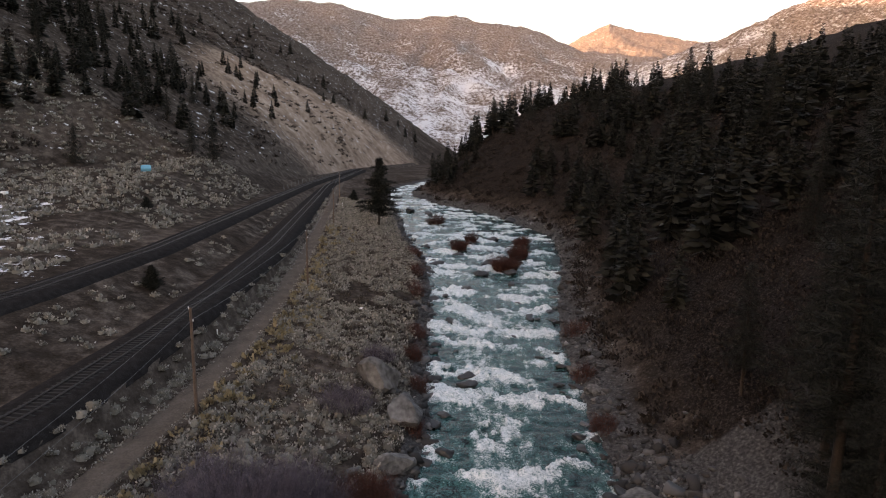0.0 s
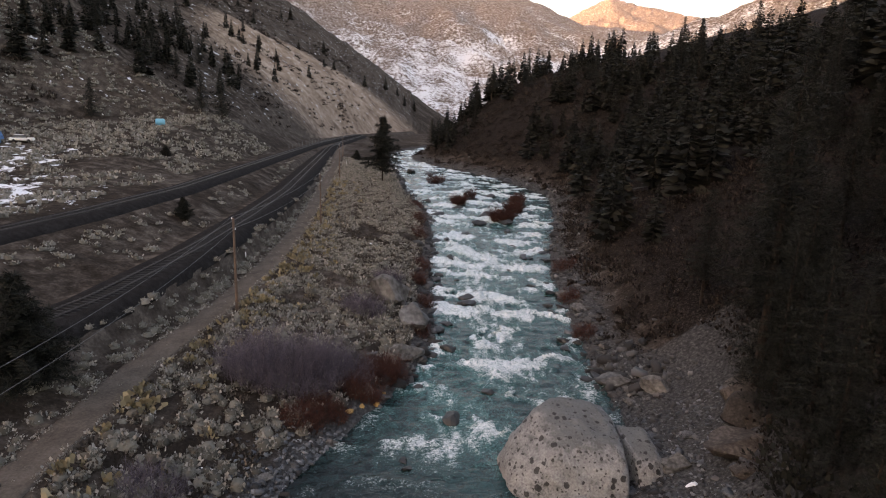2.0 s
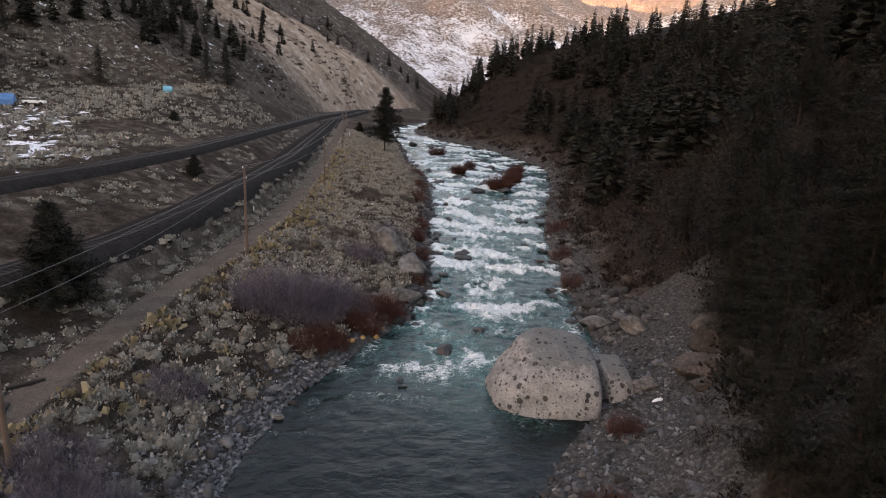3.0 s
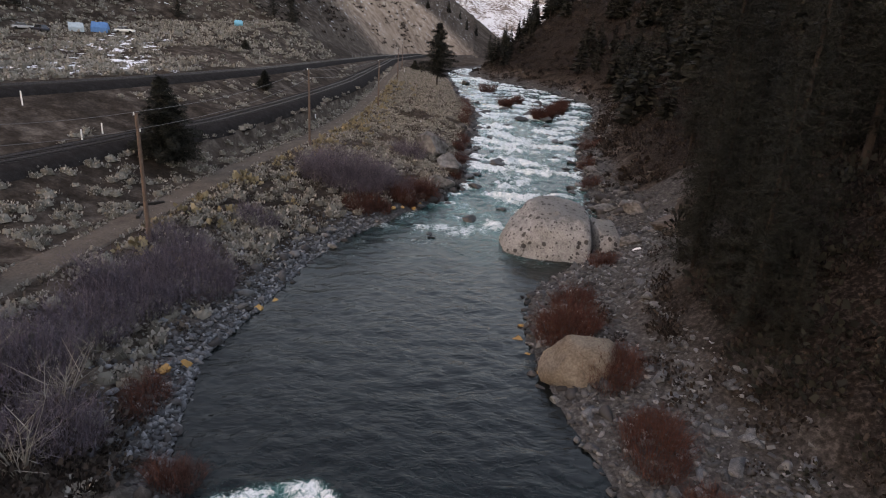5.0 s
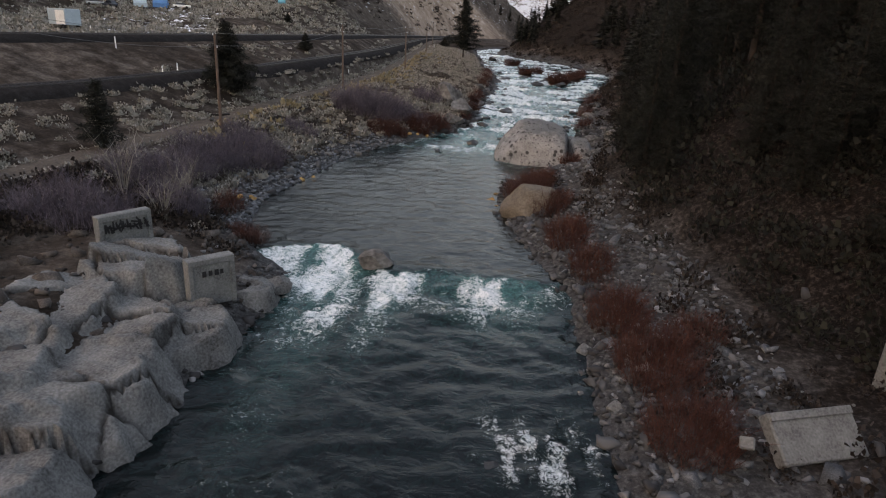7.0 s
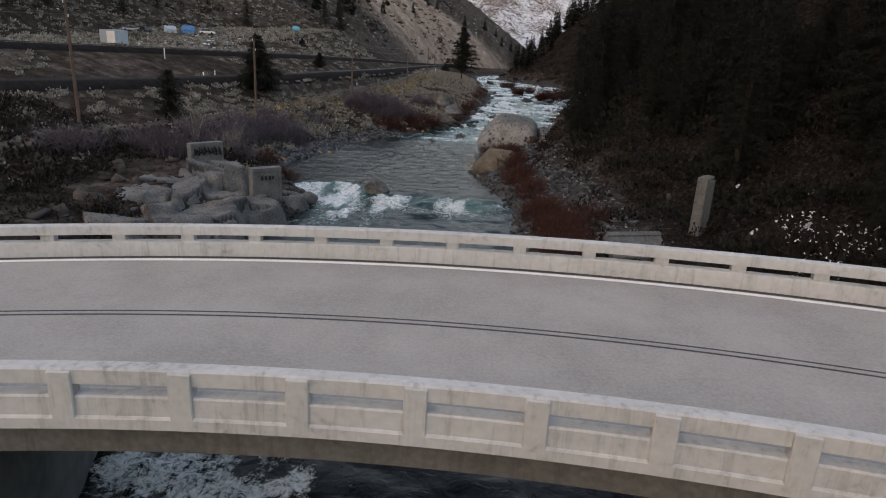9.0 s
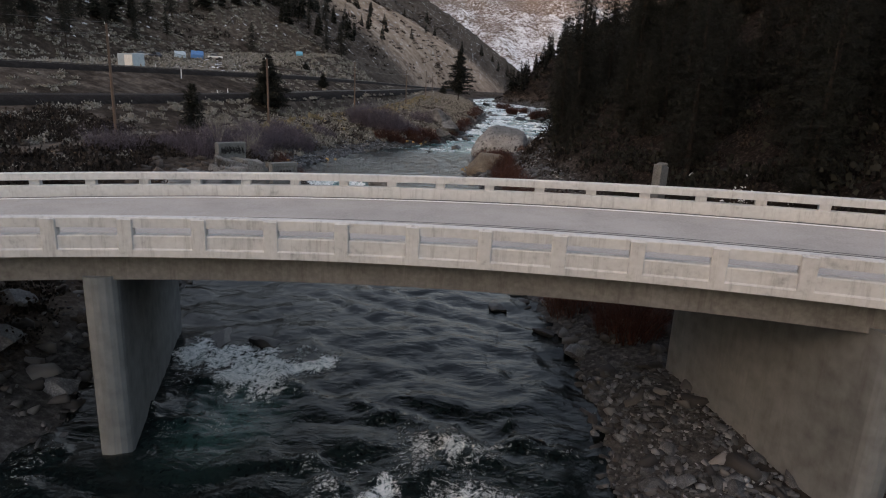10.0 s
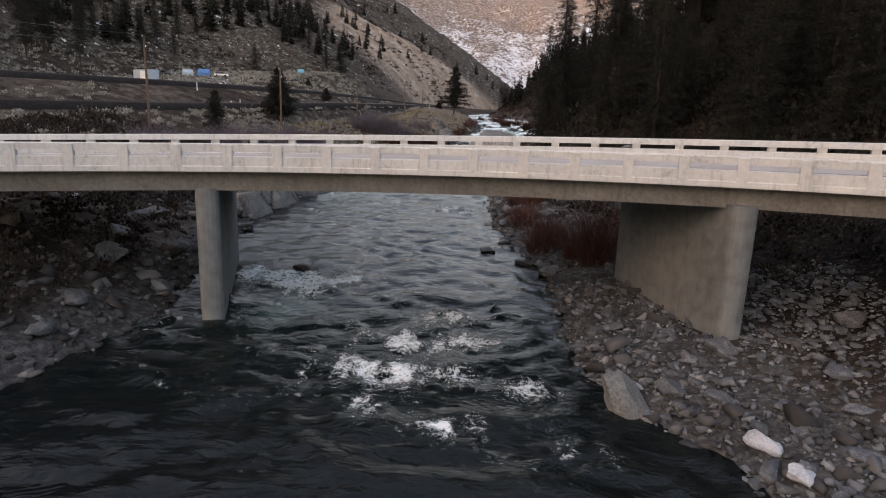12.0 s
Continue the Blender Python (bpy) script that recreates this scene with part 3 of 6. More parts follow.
WZ = water_z(WY - (lip - 40.4) * np.exp(-((WY - 41) / 5) ** 2)) + amp * (np.where(WY > 84, .36, .22) * crest + .09 * broken + np.where(WY < 36, .17, .09) * swell) + .026 * swell + .024 * chop + .012 * fbm(WX, WY, 4.3, 2, 11.0)
river_me = tri_mesh("river", np.stack([WX, WY, WZ], -1).reshape(-1, 3), grid_faces(len(wt), len(wy)), True)
river_me.flip_normals()


def blob(x, y, sx, sy, a):
    return a * np.exp(-((WX - x) / sx) ** 2 - ((WY - y) / sy) ** 2)


streak = fbm(WX * 1.7, WY * .5, 1.5, 4, 9.0)
white = 1.2 * foamy * (np.clip(1.15 - 1.5 * saw, 0, 1) * np.clip(.75 + 1.3 * broken, 0, 1.3) + .42 * np.clip(.35 + streak + .6 * broken, 0, 1))
froths = np.zeros_like(WX)
for spot in ((-1.4, 26.5, 1.6, 1.1, .8), (0.5, 25.2, 1.8, .9, .75), (-8.2, 5.5, 2.2, .5, 2.6), (-7.4, 4.3, 1.7, .8, 1.7), (-6.4, 2.6, .8, .8, .9), (-.4, -2.0, 1.6, .7, 1.8), (0.3, -5.0, 1.5, .6, 1.8), (4.4, -5.6, .8, .5, 1.7), (-2.4, -5.2, 1.2, .6, 1.5), (5.8, -9.1, .8, .4, 1.6), (2.6, -1.8, .8, .4, 1.4), (-5.6, 5.6, 1.8, .5, 1.6), (1.2, .6, 1.0, .4, 1.2), (-1.4, -7.4, 1.2, .5, 1.4), (1.6, -8.4, 1.0, .4, 1.3), (2.0, 26.2, 1.6, .7, .8), (-.4, 23.8, 1.6, .8, .6),
             (-4.6, 62.2, 2.6, .5, .35), (-8.5, 82.3, 2.2, 1.2, .7), (-4, 84, 2, 1.6, .6)):
    froths = froths + blob(spot[0], spot[1], spot[2] * 1.2, spot[3] * 1.6, spot[4] * .62)
white = white + np.clip(froths, 0, 1) * np.clip(.62 + .9 * streak + .45 * chop, 0, 1.15)
plunge = np.where(drop < 0, np.exp(-(drop / .45) ** 2), np.exp(-1.0 * (drop / reach) ** 1.3))
white = white + 1.5 * fall * plunge * np.clip(.5 + .95 * fbm(WX * 1.6, WY * .4, .9, 3, 6.0) + .3 * chop, 0, 1.2)
for cx, cy in ((-4.5, 84), (0, 96), (3, 108), (2, 122), (5, 136)):
    white = white + blob(cx, cy, 4, 3.5, 0.25)
WZ = WZ + .16 * np.clip(white, 0, 1) * fbm(WX * 1.3, WY * .8, 2.2, 3, 5.0)
river_me.vertices.foreach_set("co", np.stack([WX, WY, WZ], -1).astype(np.float32).ravel())
river_me.update()
attribute(river_me, "foam", np.clip(white, 0, 1))
attribute(river_me, "churn", np.clip(foamy * np.where(WY < 20, .35, .8) + fall * plunge + blob(-1, 80, 4, 5, .5) + blob(-5, 90, 6, 12, .5), 0, 1))


attribute(river_me, "trail", np.clip(.7 * fall * (drop > -.3) * np.exp(-(drop / (1.25 * reach)) ** 2) + blob(-6.6, 1.6, 1.6, 2.6, .4) + blob(-4.5, 77, 3.5, 5, .3), 0, 1))


def water_material():
    m = bpy.data.materials.new("river_water")
    m.use_nodes = True
    n, k = m.node_tree.nodes, m.node_tree.links
    b = n["Principled BSDF"]
    pos = n.new("ShaderNodeNewGeometry").outputs["Position"]
    mp = n.new("ShaderNodeMapping")
    mp.inputs["Scale"].default_value = (0.8, 1.3, 1.0)
    k.new(pos, mp.inputs["Vector"])
    along = n.new("ShaderNodeMapping")
    along.inputs["Scale"].default_value = (1.35, 0.8, 1.0)
    k.new(pos, along.inputs["Vector"])

    def noise_at(scale, detail, rough, dist=0.0, mp=mp):
        t = n.new("ShaderNodeTexNoise")
        t.inputs["Scale"].default_value, t.inputs["Detail"].default_value, t.inputs["Roughness"].default_value, t.inputs["Distortion"].default_value = scale, detail, rough, dist
        k.new(mp.outputs[0], t.inputs["Vector"])
        return t.outputs["Fac"]

    def attr(name):
        a = n.new("ShaderNodeAttribute")
        a.attribute_name = name
        return a.outputs["Fac"]

    def math_(op, a, c):
        x = n.new("ShaderNodeMath")
        x.operation = op
        for i, v in enumerate((a, c)):
            if isinstance(v, (int, float)):
                x.inputs[i].default_value = v
            else:
                k.new(v, x.inputs[i])
        return x.outputs[0]

    def smooth(v, lo, hi, top=1.0):
        x = n.new("ShaderNodeMapRange")
        x.interpolation_type = "SMOOTHSTEP"
        x.inputs["From Min"].default_value, x.inputs["From Max"].default_value, x.inputs["To Max"].default_value = lo, hi, top
        k.new(v, x.inputs["Value"])
        return x.outputs[0]

    def mix(f, a, c):
        x = n.new("ShaderNodeMix")
        x.data_type = "RGBA"
        k.new(f, x.inputs["Factor"])
        for socket, v in ((x.inputs["A"], a), (x.inputs["B"], c)):
            if isinstance(v, tuple):
                socket.default_value = (*v, 1)
            else:
                k.new(v, socket)
        return x.outputs["Result"]

    curl, fleck = noise_at(1.7, 8, 0.70, 1.6), noise_at(6.5, 6, 0.74, 1.0)
    lace = math_("SUBTRACT", 1.0, math_("MULTIPLY", math_("ABSOLUTE", math_("SUBTRACT", noise_at(1.9, 6, 0.62, 1.8, along), 0.5), 0.0), 3.6))
    grain = math_("ADD", math_("ADD", math_("MULTIPLY", curl, 0.45), math_("MULTIPLY", fleck, 0.35)), math_("MULTIPLY", math_("SUBTRACT", lace, 0.2), 0.2))
    dens = math_("ADD", attr("foam"), math_("MULTIPLY", math_("SUBTRACT", grain, 0.5), 4.0))
    gate = smooth(attr("foam"), 0.03, 0.22)
    froth = math_("MULTIPLY", smooth(dens, 0.46, 1.12), gate)
    veil = math_("MULTIPLY", smooth(dens, -0.15, 0.80), math_("MAXIMUM", attr("churn"), 0.0))
    swirl = math_("MULTIPLY", attr("trail"), smooth(grain, 0.36, 0.60))
    deep = mix(math_("MAXIMUM", veil, swirl), (0.0035, 0.005, 0.0055), (0.050, 0.180, 0.172))
    foam_c = mix(smooth(grain, 0.38, 0.64), (0.30, 0.43, 0.44), (0.90, 0.915, 0.92))
    k.new(mix(froth, deep, foam_c), b.inputs["Base Color"])
    rg = n.new("ShaderNodeMapRange")
    rg.inputs["To Min"].default_value, rg.inputs["To Max"].default_value = 0.06, 0.8
    k.new(froth, rg.inputs["Value"]), k.new(rg.outputs[0], b.inputs["Roughness"])
    b.inputs["IOR"].default_value, b.inputs["Specular IOR Level"].default_value = 1.33, 0.3
    bp = n.new("ShaderNodeBump")
    bp.inputs["Strength"].default_value, bp.inputs["Distance"].default_value = 0.65, 0.07
    ripple = math_("ADD", math_("ADD", noise_at(1.7, 5, 0.58, 1.0), math_("MULTIPLY", noise_at(0.55, 3, 0.5, 2.4), 1.3)), math_("MULTIPLY", noise_at(7.0, 3, 0.5, 0.3), 0.14))
    ripple = math_("MULTIPLY", ripple, math_("ADD", 1.0, math_("MULTIPLY", attr("churn"), 0.5)))
    k.new(math_("ADD", ripple, math_("MULTIPLY", froth, math_("MULTIPLY", grain, 3.0))), bp.inputs["Height"]), k.new(bp.outputs["Normal"], b.inputs["Normal"])
    return m


river_me.materials.append(water_material())
tagged(new("river_water", river_me), "teal river with white rapids between rocky banks", "river", kind="structure")

# ---- bridge ----
R_NEAR, R_FAR = 38.0, 47.0       # the deck's two edges, as distances across the curve
bridge = thing("road_bridge", "pale concrete two-lane road bridge curving over the river", "bridge")


def near_edge(x):
    return -.88 - .0043 * x - .01196 * x * x


def far_edge(x):
    return 7.99 - .0200 * x - .0110 * x * x


def arc(radius, s):
    """A place on the curved, banked deck: distance across it, metres along the near edge; x, y and the rise there."""
    f, xf = (radius - R_NEAR) / (R_FAR - R_NEAR), .04 + 1.215 * s
    return s * (1 - f) + xf * f, near_edge(s) * (1 - f) + far_edge(xf) * f, (.08 + .0167 * s) * (1 - f) + (.276 + .0272 * xf) * f


def sweep(profile, a0, a1, count):
    """A closed section of (distance across, z) swept along the curve, with end caps."""
    bm = bmesh.new()
    rings = []
    for i in range(count + 1):
        a = a0 + (a1 - a0) * i / count
        ring = []
        for r, z in profile:
            x, y, rise = arc(r, a)
            ring.append(bm.verts.new((x, y, z + rise)))
        rings.append(ring)
    m = len(profile)
    for p, q in zip(rings, rings[1:]):
        for j in range(m):
            bm.faces.new((p[j], p[(j + 1) % m], q[(j + 1) % m], q[j]))
    bm.faces.new(rings[0]), bm.faces.new(rings[-1][::-1])
    bmesh.ops.recalc_face_normals(bm, faces=bm.faces)
    return bm


A0, A1 = -28.0, 28.0
RN, RF = R_NEAR, R_FAR


def strip(name, r, w, z0, z1, mat, label):
    part(name, sweep([(r - w / 2, z0), (r - w / 2, z1), (r + w / 2, z1), (r + w / 2, z0)], A0, A1, 96), mat, bridge, label)


part("deck", sweep([(RN - .05, 6.37), (RN - .05, 6.56), (RN - .02, 6.59), (RN, 6.60), (RN + .02, 6.50), (RF - .02, 6.50), (RF, 6.60), (RF + .05, 6.57), (RF + .05, 6.37), (RF - .45, 6.33), (RN + .45, 6.33)], A0, A1, 96), M_CONCRETE, bridge)
part("road_surface", sweep([(RN + .34, 6.48), (RN + .34, 6.512), (RF - .34, 6.512), (RF - .34, 6.48)], A0, A1, 96), M_ROADTOP, bridge, "worn pale grey road surface")
strip("edge_line", RF - .66, .17, 6.513, 6.519, M_LINE, "white painted edge line")
# thin dark line between the kerb foot and the edge line
strip("gutter_strip", RF - .43, .16, 6.513, 6.517, M_TAR, "dark strip along the kerb")
strip("tar_seam", RN + 4.30, .07, 6.513, 6.517, M_TAR, "dark tar seam in the road")
strip("tar_seam", RN + 4.52, .06, 6.513, 6.517, M_TAR, "dark tar seam in the road")
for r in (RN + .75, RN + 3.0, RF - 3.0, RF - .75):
    strip("girder", r, .56, 5.57, 6.335, M_CONCRETE_DARK, "dark streaked concrete girder")


def railing(lo, hi, outward, spacing, phase, name):
    """A kerb beam, a top rail and posts that stand towards the outer face."""
    out_r = lo if outward < 0 else hi
    rail = part(name, sweep([(lo, 6.50), (lo, 6.93), (lo + .03, 6.96), (hi - .03, 6.96), (hi, 6.93), (hi, 6.50)], A0, A1, 96), M_CONCRETE, bridge, "concrete bridge railing with square posts")
    part("top_beam", sweep([(lo + .01, 7.17), (lo + .01, 7.42), (lo + .04, 7.45), (hi - .04, 7.45), (hi - .01, 7.42), (hi - .01, 7.17)], A0, A1, 96), M_CONCRETE, rail)
    ss = np.linspace(A0, A1, 400)
    pts = np.array([arc(out_r, v)[:2] for v in ss])
    along = np.concatenate([[0], np.cumsum(np.hypot(*np.diff(pts, axis=0).T))])
    along -= np.interp(0, pts[:, 0], along)
    me = None
    for i in range(int(along[0] / spacing) + 1, int(along[-1] / spacing)):
        s = float(np.interp(i * spacing + phase, along, ss))
        x, y, rise = arc(out_r, s)
        (ax, ay, _), (bx, by, _) = arc(out_r, s - .2), arc(out_r, s + .2)
        if me is None:
            me = bpy.data.meshes.new("post")
            bm = boxed(-.19, -.05, .02, .19, .22, .90, bevel=.018) if outward < 0 else boxed(-.19, -.22, .02, .19, .05, .90, bevel=.018)
            bm.to_mesh(me)
            bm.free()
        part("post", me, M_CONCRETE, rail).matrix_world = pose(x, y, 6.512 + rise, 0, 0, math.degrees(math.atan2(by - ay, bx - ax)))
    return rail


railing(RN, RN + .32, -1, 1.925, -.10, "near_railing")
railing(RF - .32, RF, 1, 2.0, -.28, "far_railing")


def pier(x, y, ang, length, top, base, label):
    """A wall pier with a rounded upstream and downstream nose."""
    bm = bmesh.new()
    outline = []
    for i in range(9):
        a = math.pi + math.pi * i / 8
        outline.append((0.46 * math.cos(a), 0.36 + 0.36 * math.sin(a)))
    for i in range(9):
        a = math.pi * i / 8
        outline.append((0.46 * math.cos(a), length - 0.36 + 0.36 * math.sin(a)))
    low = [bm.verts.new((u, v, base)) for u, v in outline]
    top_v = [bm.verts.new((u, v, top)) for u, v in outline]
    for i in range(len(outline)):
        j = (i + 1) % len(outline)
        bm.faces.new((low[i], low[j], top_v[j], top_v[i]))
    bm.faces.new(top_v), bm.faces.new(low[::-1])
    bmesh.ops.recalc_face_normals(bm, faces=bm.faces)
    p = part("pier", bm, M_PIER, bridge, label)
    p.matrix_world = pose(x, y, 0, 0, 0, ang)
    return p


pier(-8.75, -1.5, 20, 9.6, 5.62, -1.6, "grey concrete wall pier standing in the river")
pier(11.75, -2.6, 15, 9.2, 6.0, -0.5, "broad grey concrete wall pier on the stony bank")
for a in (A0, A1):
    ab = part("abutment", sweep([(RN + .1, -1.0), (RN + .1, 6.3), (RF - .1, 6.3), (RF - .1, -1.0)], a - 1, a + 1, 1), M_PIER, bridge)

for (px, py, pz), (ux, uy), reach in APPROACHES:
    bm = boxed(-1.5, -4.4, -.3, reach, 4.4, .0)
    o = tagged(part("approach_road", bm, M_ROADTOP), "worn pale road leading onto the bridge", "road", kind="structure")
    o.matrix_world = pose(px, py, pz - .02, 0, 0, math.degrees(math.atan2(uy, ux)))

# ---- tracks and road on the left bank ----


def ribbon(name, fx, fz, offs, y0, y1, dy, mat, lift, label, cat, parent=None):
    ys = np.arange(y0, y1 + dy, dy)
    off = np.array([o for o, _ in offs])
    dz = np.array([z for _, z in offs])
    tx = np.gradient(fx(ys), ys)
    nx, ny = 1 / np.sqrt(1 + tx ** 2), -tx / np.sqrt(1 + tx ** 2)
    X = fx(ys)[None] + off[:, None] * nx[None]
    Y = ys[None] + off[:, None] * ny[None]
    Z = fz(ys)[None] + dz[:, None] + lift
    me = tri_mesh(name, np.stack([X, Y, Z], -1).reshape(-1, 3), grid_faces(len(off), len(ys)), False)
    me.flip_normals()
    me.materials.append(mat)
    if parent:
        return part(name, me, mat, parent)
    return tagged(new(name, me), label, cat, kind="structure")


ribbon("dirt_road", road_x, road_z, [(-1.5, -.25), (-1.42, .02), (-1.1, .035), (-.75, -.02), (-.35, .06), (.35, .06), (.75, -.02), (1.1, .035), (1.42, .02), (1.5, -.25)], -6, 330, 1.5, M_DIRT, .05, "two-rut dirt access road beside the railway", "road")


def railway(name, fx, fz, y0, y1, label):
    tr = thing(name, label, "railway", kind="structure")
    ribbon("ballast_bed", fx, fz, [(-4.4, -1.0), (-3.4, -.36), (-1.9, .18), (1.9, .18), (2.5, -.12), (3.0, -.5), (3.4, -1.1)], y0, y1, 2, M_BALLAST, .06, "", "", tr)
    for o in (-.75, .75):
        ribbon("rail", fx, fz, [(o - .06, .20), (o - .03, .32), (o + .03, .32), (o + .06, .20)], y0, y1, 2, M_RAIL, .1, "", "", tr)
    V, F = [], []
    base = np.array([(a, b, c) for c in (0, .1) for a, b in ((-1.3, -.11), (1.3, -.11), (1.3, .11), (-1.3, .11))])
    quads = np.array([(4, 5, 6, 7), (0, 1, 5, 4), (1, 2, 6, 5), (2, 3, 7, 6), (3, 0, 4, 7)])
    ys = np.arange(max(y0, 40), min(y1, 260), .6)
    for i, y in enumerate(ys):
        t = math.atan((fx(y + .5) - fx(y - .5)))
        c, s = math.cos(-t), math.sin(-t)
        V.append(np.stack([fx(y) + base[:, 0] * c - base[:, 1] * s, y + base[:, 0] * s + base[:, 1] * c, fz(y) + .15 + base[:, 2]], -1))
        F.append(quads + 8 * i)
    tagged(part("ties", tri_mesh("ties", np.concatenate(V), np.concatenate(F)), M_TIE, tr), kind="stuff")
    return tr


railway("railway_lower", low_x, low_z, -20, 420, "single railway track on dark ballast")
railway("railway_upper", up_x, up_z, 20, 420, "upper railway track on a dark ballast bank")

# ---- rocks ----
rng = np.random.default_rng(7)


def rock_mesh(name, seed, sub=3, sx=1.0, sy=1.0, sz=0.7, rough=0.22, flat=0.45, near=0.62):
    """A weathered boulder of unit half-width: an icosphere cut by random planes and roughened; it sits on z = 0."""
    r = np.random.default_rng(seed)
    bm = bmesh.new()
    bmesh.ops.create_icosphere(bm, subdivisions=sub, radius=1.0)
    planes = r.normal(size=(13, 3))
    planes /= np.linalg.norm(planes, axis=1)[:, None]
    offs = r.uniform(near - .12, 0.86, 13)
    for v in bm.verts:
        p = np.array(v.co)
        for n_, o in zip(planes, offs):
            d = p @ n_ - o
            if d > 0:
                p = p - n_ * d * 0.97
        q = Vector(p * 1.7 + seed)
        p = p * (1 + rough * noise.noise(q) + 0.35 * rough * noise.noise(q * 3.1))
        p = p * np.array([sx, sy, sz])
        if p[2] < -flat * sz:
            p[2] = -flat * sz + (p[2] + flat * sz) * 0.15
        v.co = p
    for f in bm.faces:
        f.smooth = True
    me = bpy.data.meshes.new(name)
    bm.to_mesh(me)
    bm.free()
    me.set_sharp_from_angle(angle=radians(24))
    return me


ROCKS = [rock_mesh("boulder", s, 3, 1.0, u, h) for s, u, h in ((11, .8, .6), (12, .95, .75), (13, .7, .5), (14, .85, .85), (15, .6, .45), (16, .9, .65))]


def rock(name, x, y, size, mat, label, kind_i=0, z=None, turn=None, stretch=(1, 1, 1), group="", sink=0.25):
    me = ROCKS[kind_i % len(ROCKS)].copy()
    me.materials.clear()
    me.materials.append(mat)
    ob = tagged(new(name, me), label, "rock", group)
    zz = hgt(x, y) if z is None else z
    t = (x * 37 + y * 91) % 360 if turn is None else turn
    ob.matrix_world = pose(x, y, zz + size * stretch[2] * (0.45 - sink), 0, 0, t) @ Matrix.Diagonal((size * stretch[0], size * stretch[1], size * stretch[2], 1))
    return ob


def cut_rock(name, planes, seed, radius, soft=.10, lump=.05):
    """A rock bounded by planes (normal, distance) round its heart, with worn edges and a rough skin."""
    bm = bmesh.new()
    bmesh.ops.create_icosphere(bm, subdivisions=6, radius=1.0)
    ns = np.array([q[0] for q in planes], float)
    ns /= np.linalg.norm(ns, axis=1)[:, None]
    ds = np.array([q[1] for q in planes], float)
    for v in bm.verts:
        u = np.array(v.co)
        inv = np.maximum(ns @ u / ds, 1e-4)
        r = 1 / (np.sum(inv ** (1 / soft)) ** soft)
        r = min(r, radius)
        p = Vector(u * r)
        r *= 1 + lump * noise.noise(p * .55 + Vector((seed, 0, 0))) + .45 * lump * noise.noise(p * 1.6) + .16 * lump * noise.noise(p * 5.0)
        v.co = u * r
    for f in bm.faces:
        f.smooth = True
    me = bpy.data.meshes.new(name)
    bm.to_mesh(me)
    bm.free()
    return me


def big_boulder():
    root = thing("split_boulder", "huge pale lichen-spotted granite boulder split in two at the water's edge", "boulder")
    main = (((-.05, -.93, .40), 4.45), ((.05, -.16, .98), 4.75), ((-.70, -.22, .68), 4.5), ((.97, -.12, .04), 3.95), ((0, 1, .2), 4.2), ((.55, -.05, .83), 5.35), ((-1, 0, -.05), 4.7), ((-.52, -.80, .30), 4.75), ((0, -.9, -.42), 3.95), ((0, 0, -1), 1.6), ((-.6, .7, .4), 4.4), ((.1, -.62, .78), 5.15))
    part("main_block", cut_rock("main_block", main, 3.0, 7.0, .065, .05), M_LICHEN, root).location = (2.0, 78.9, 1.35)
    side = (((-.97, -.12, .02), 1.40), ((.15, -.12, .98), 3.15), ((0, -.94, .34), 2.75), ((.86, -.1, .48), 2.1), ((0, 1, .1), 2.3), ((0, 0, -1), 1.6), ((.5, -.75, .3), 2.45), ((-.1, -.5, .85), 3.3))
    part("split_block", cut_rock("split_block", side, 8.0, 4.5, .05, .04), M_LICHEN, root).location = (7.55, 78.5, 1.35)


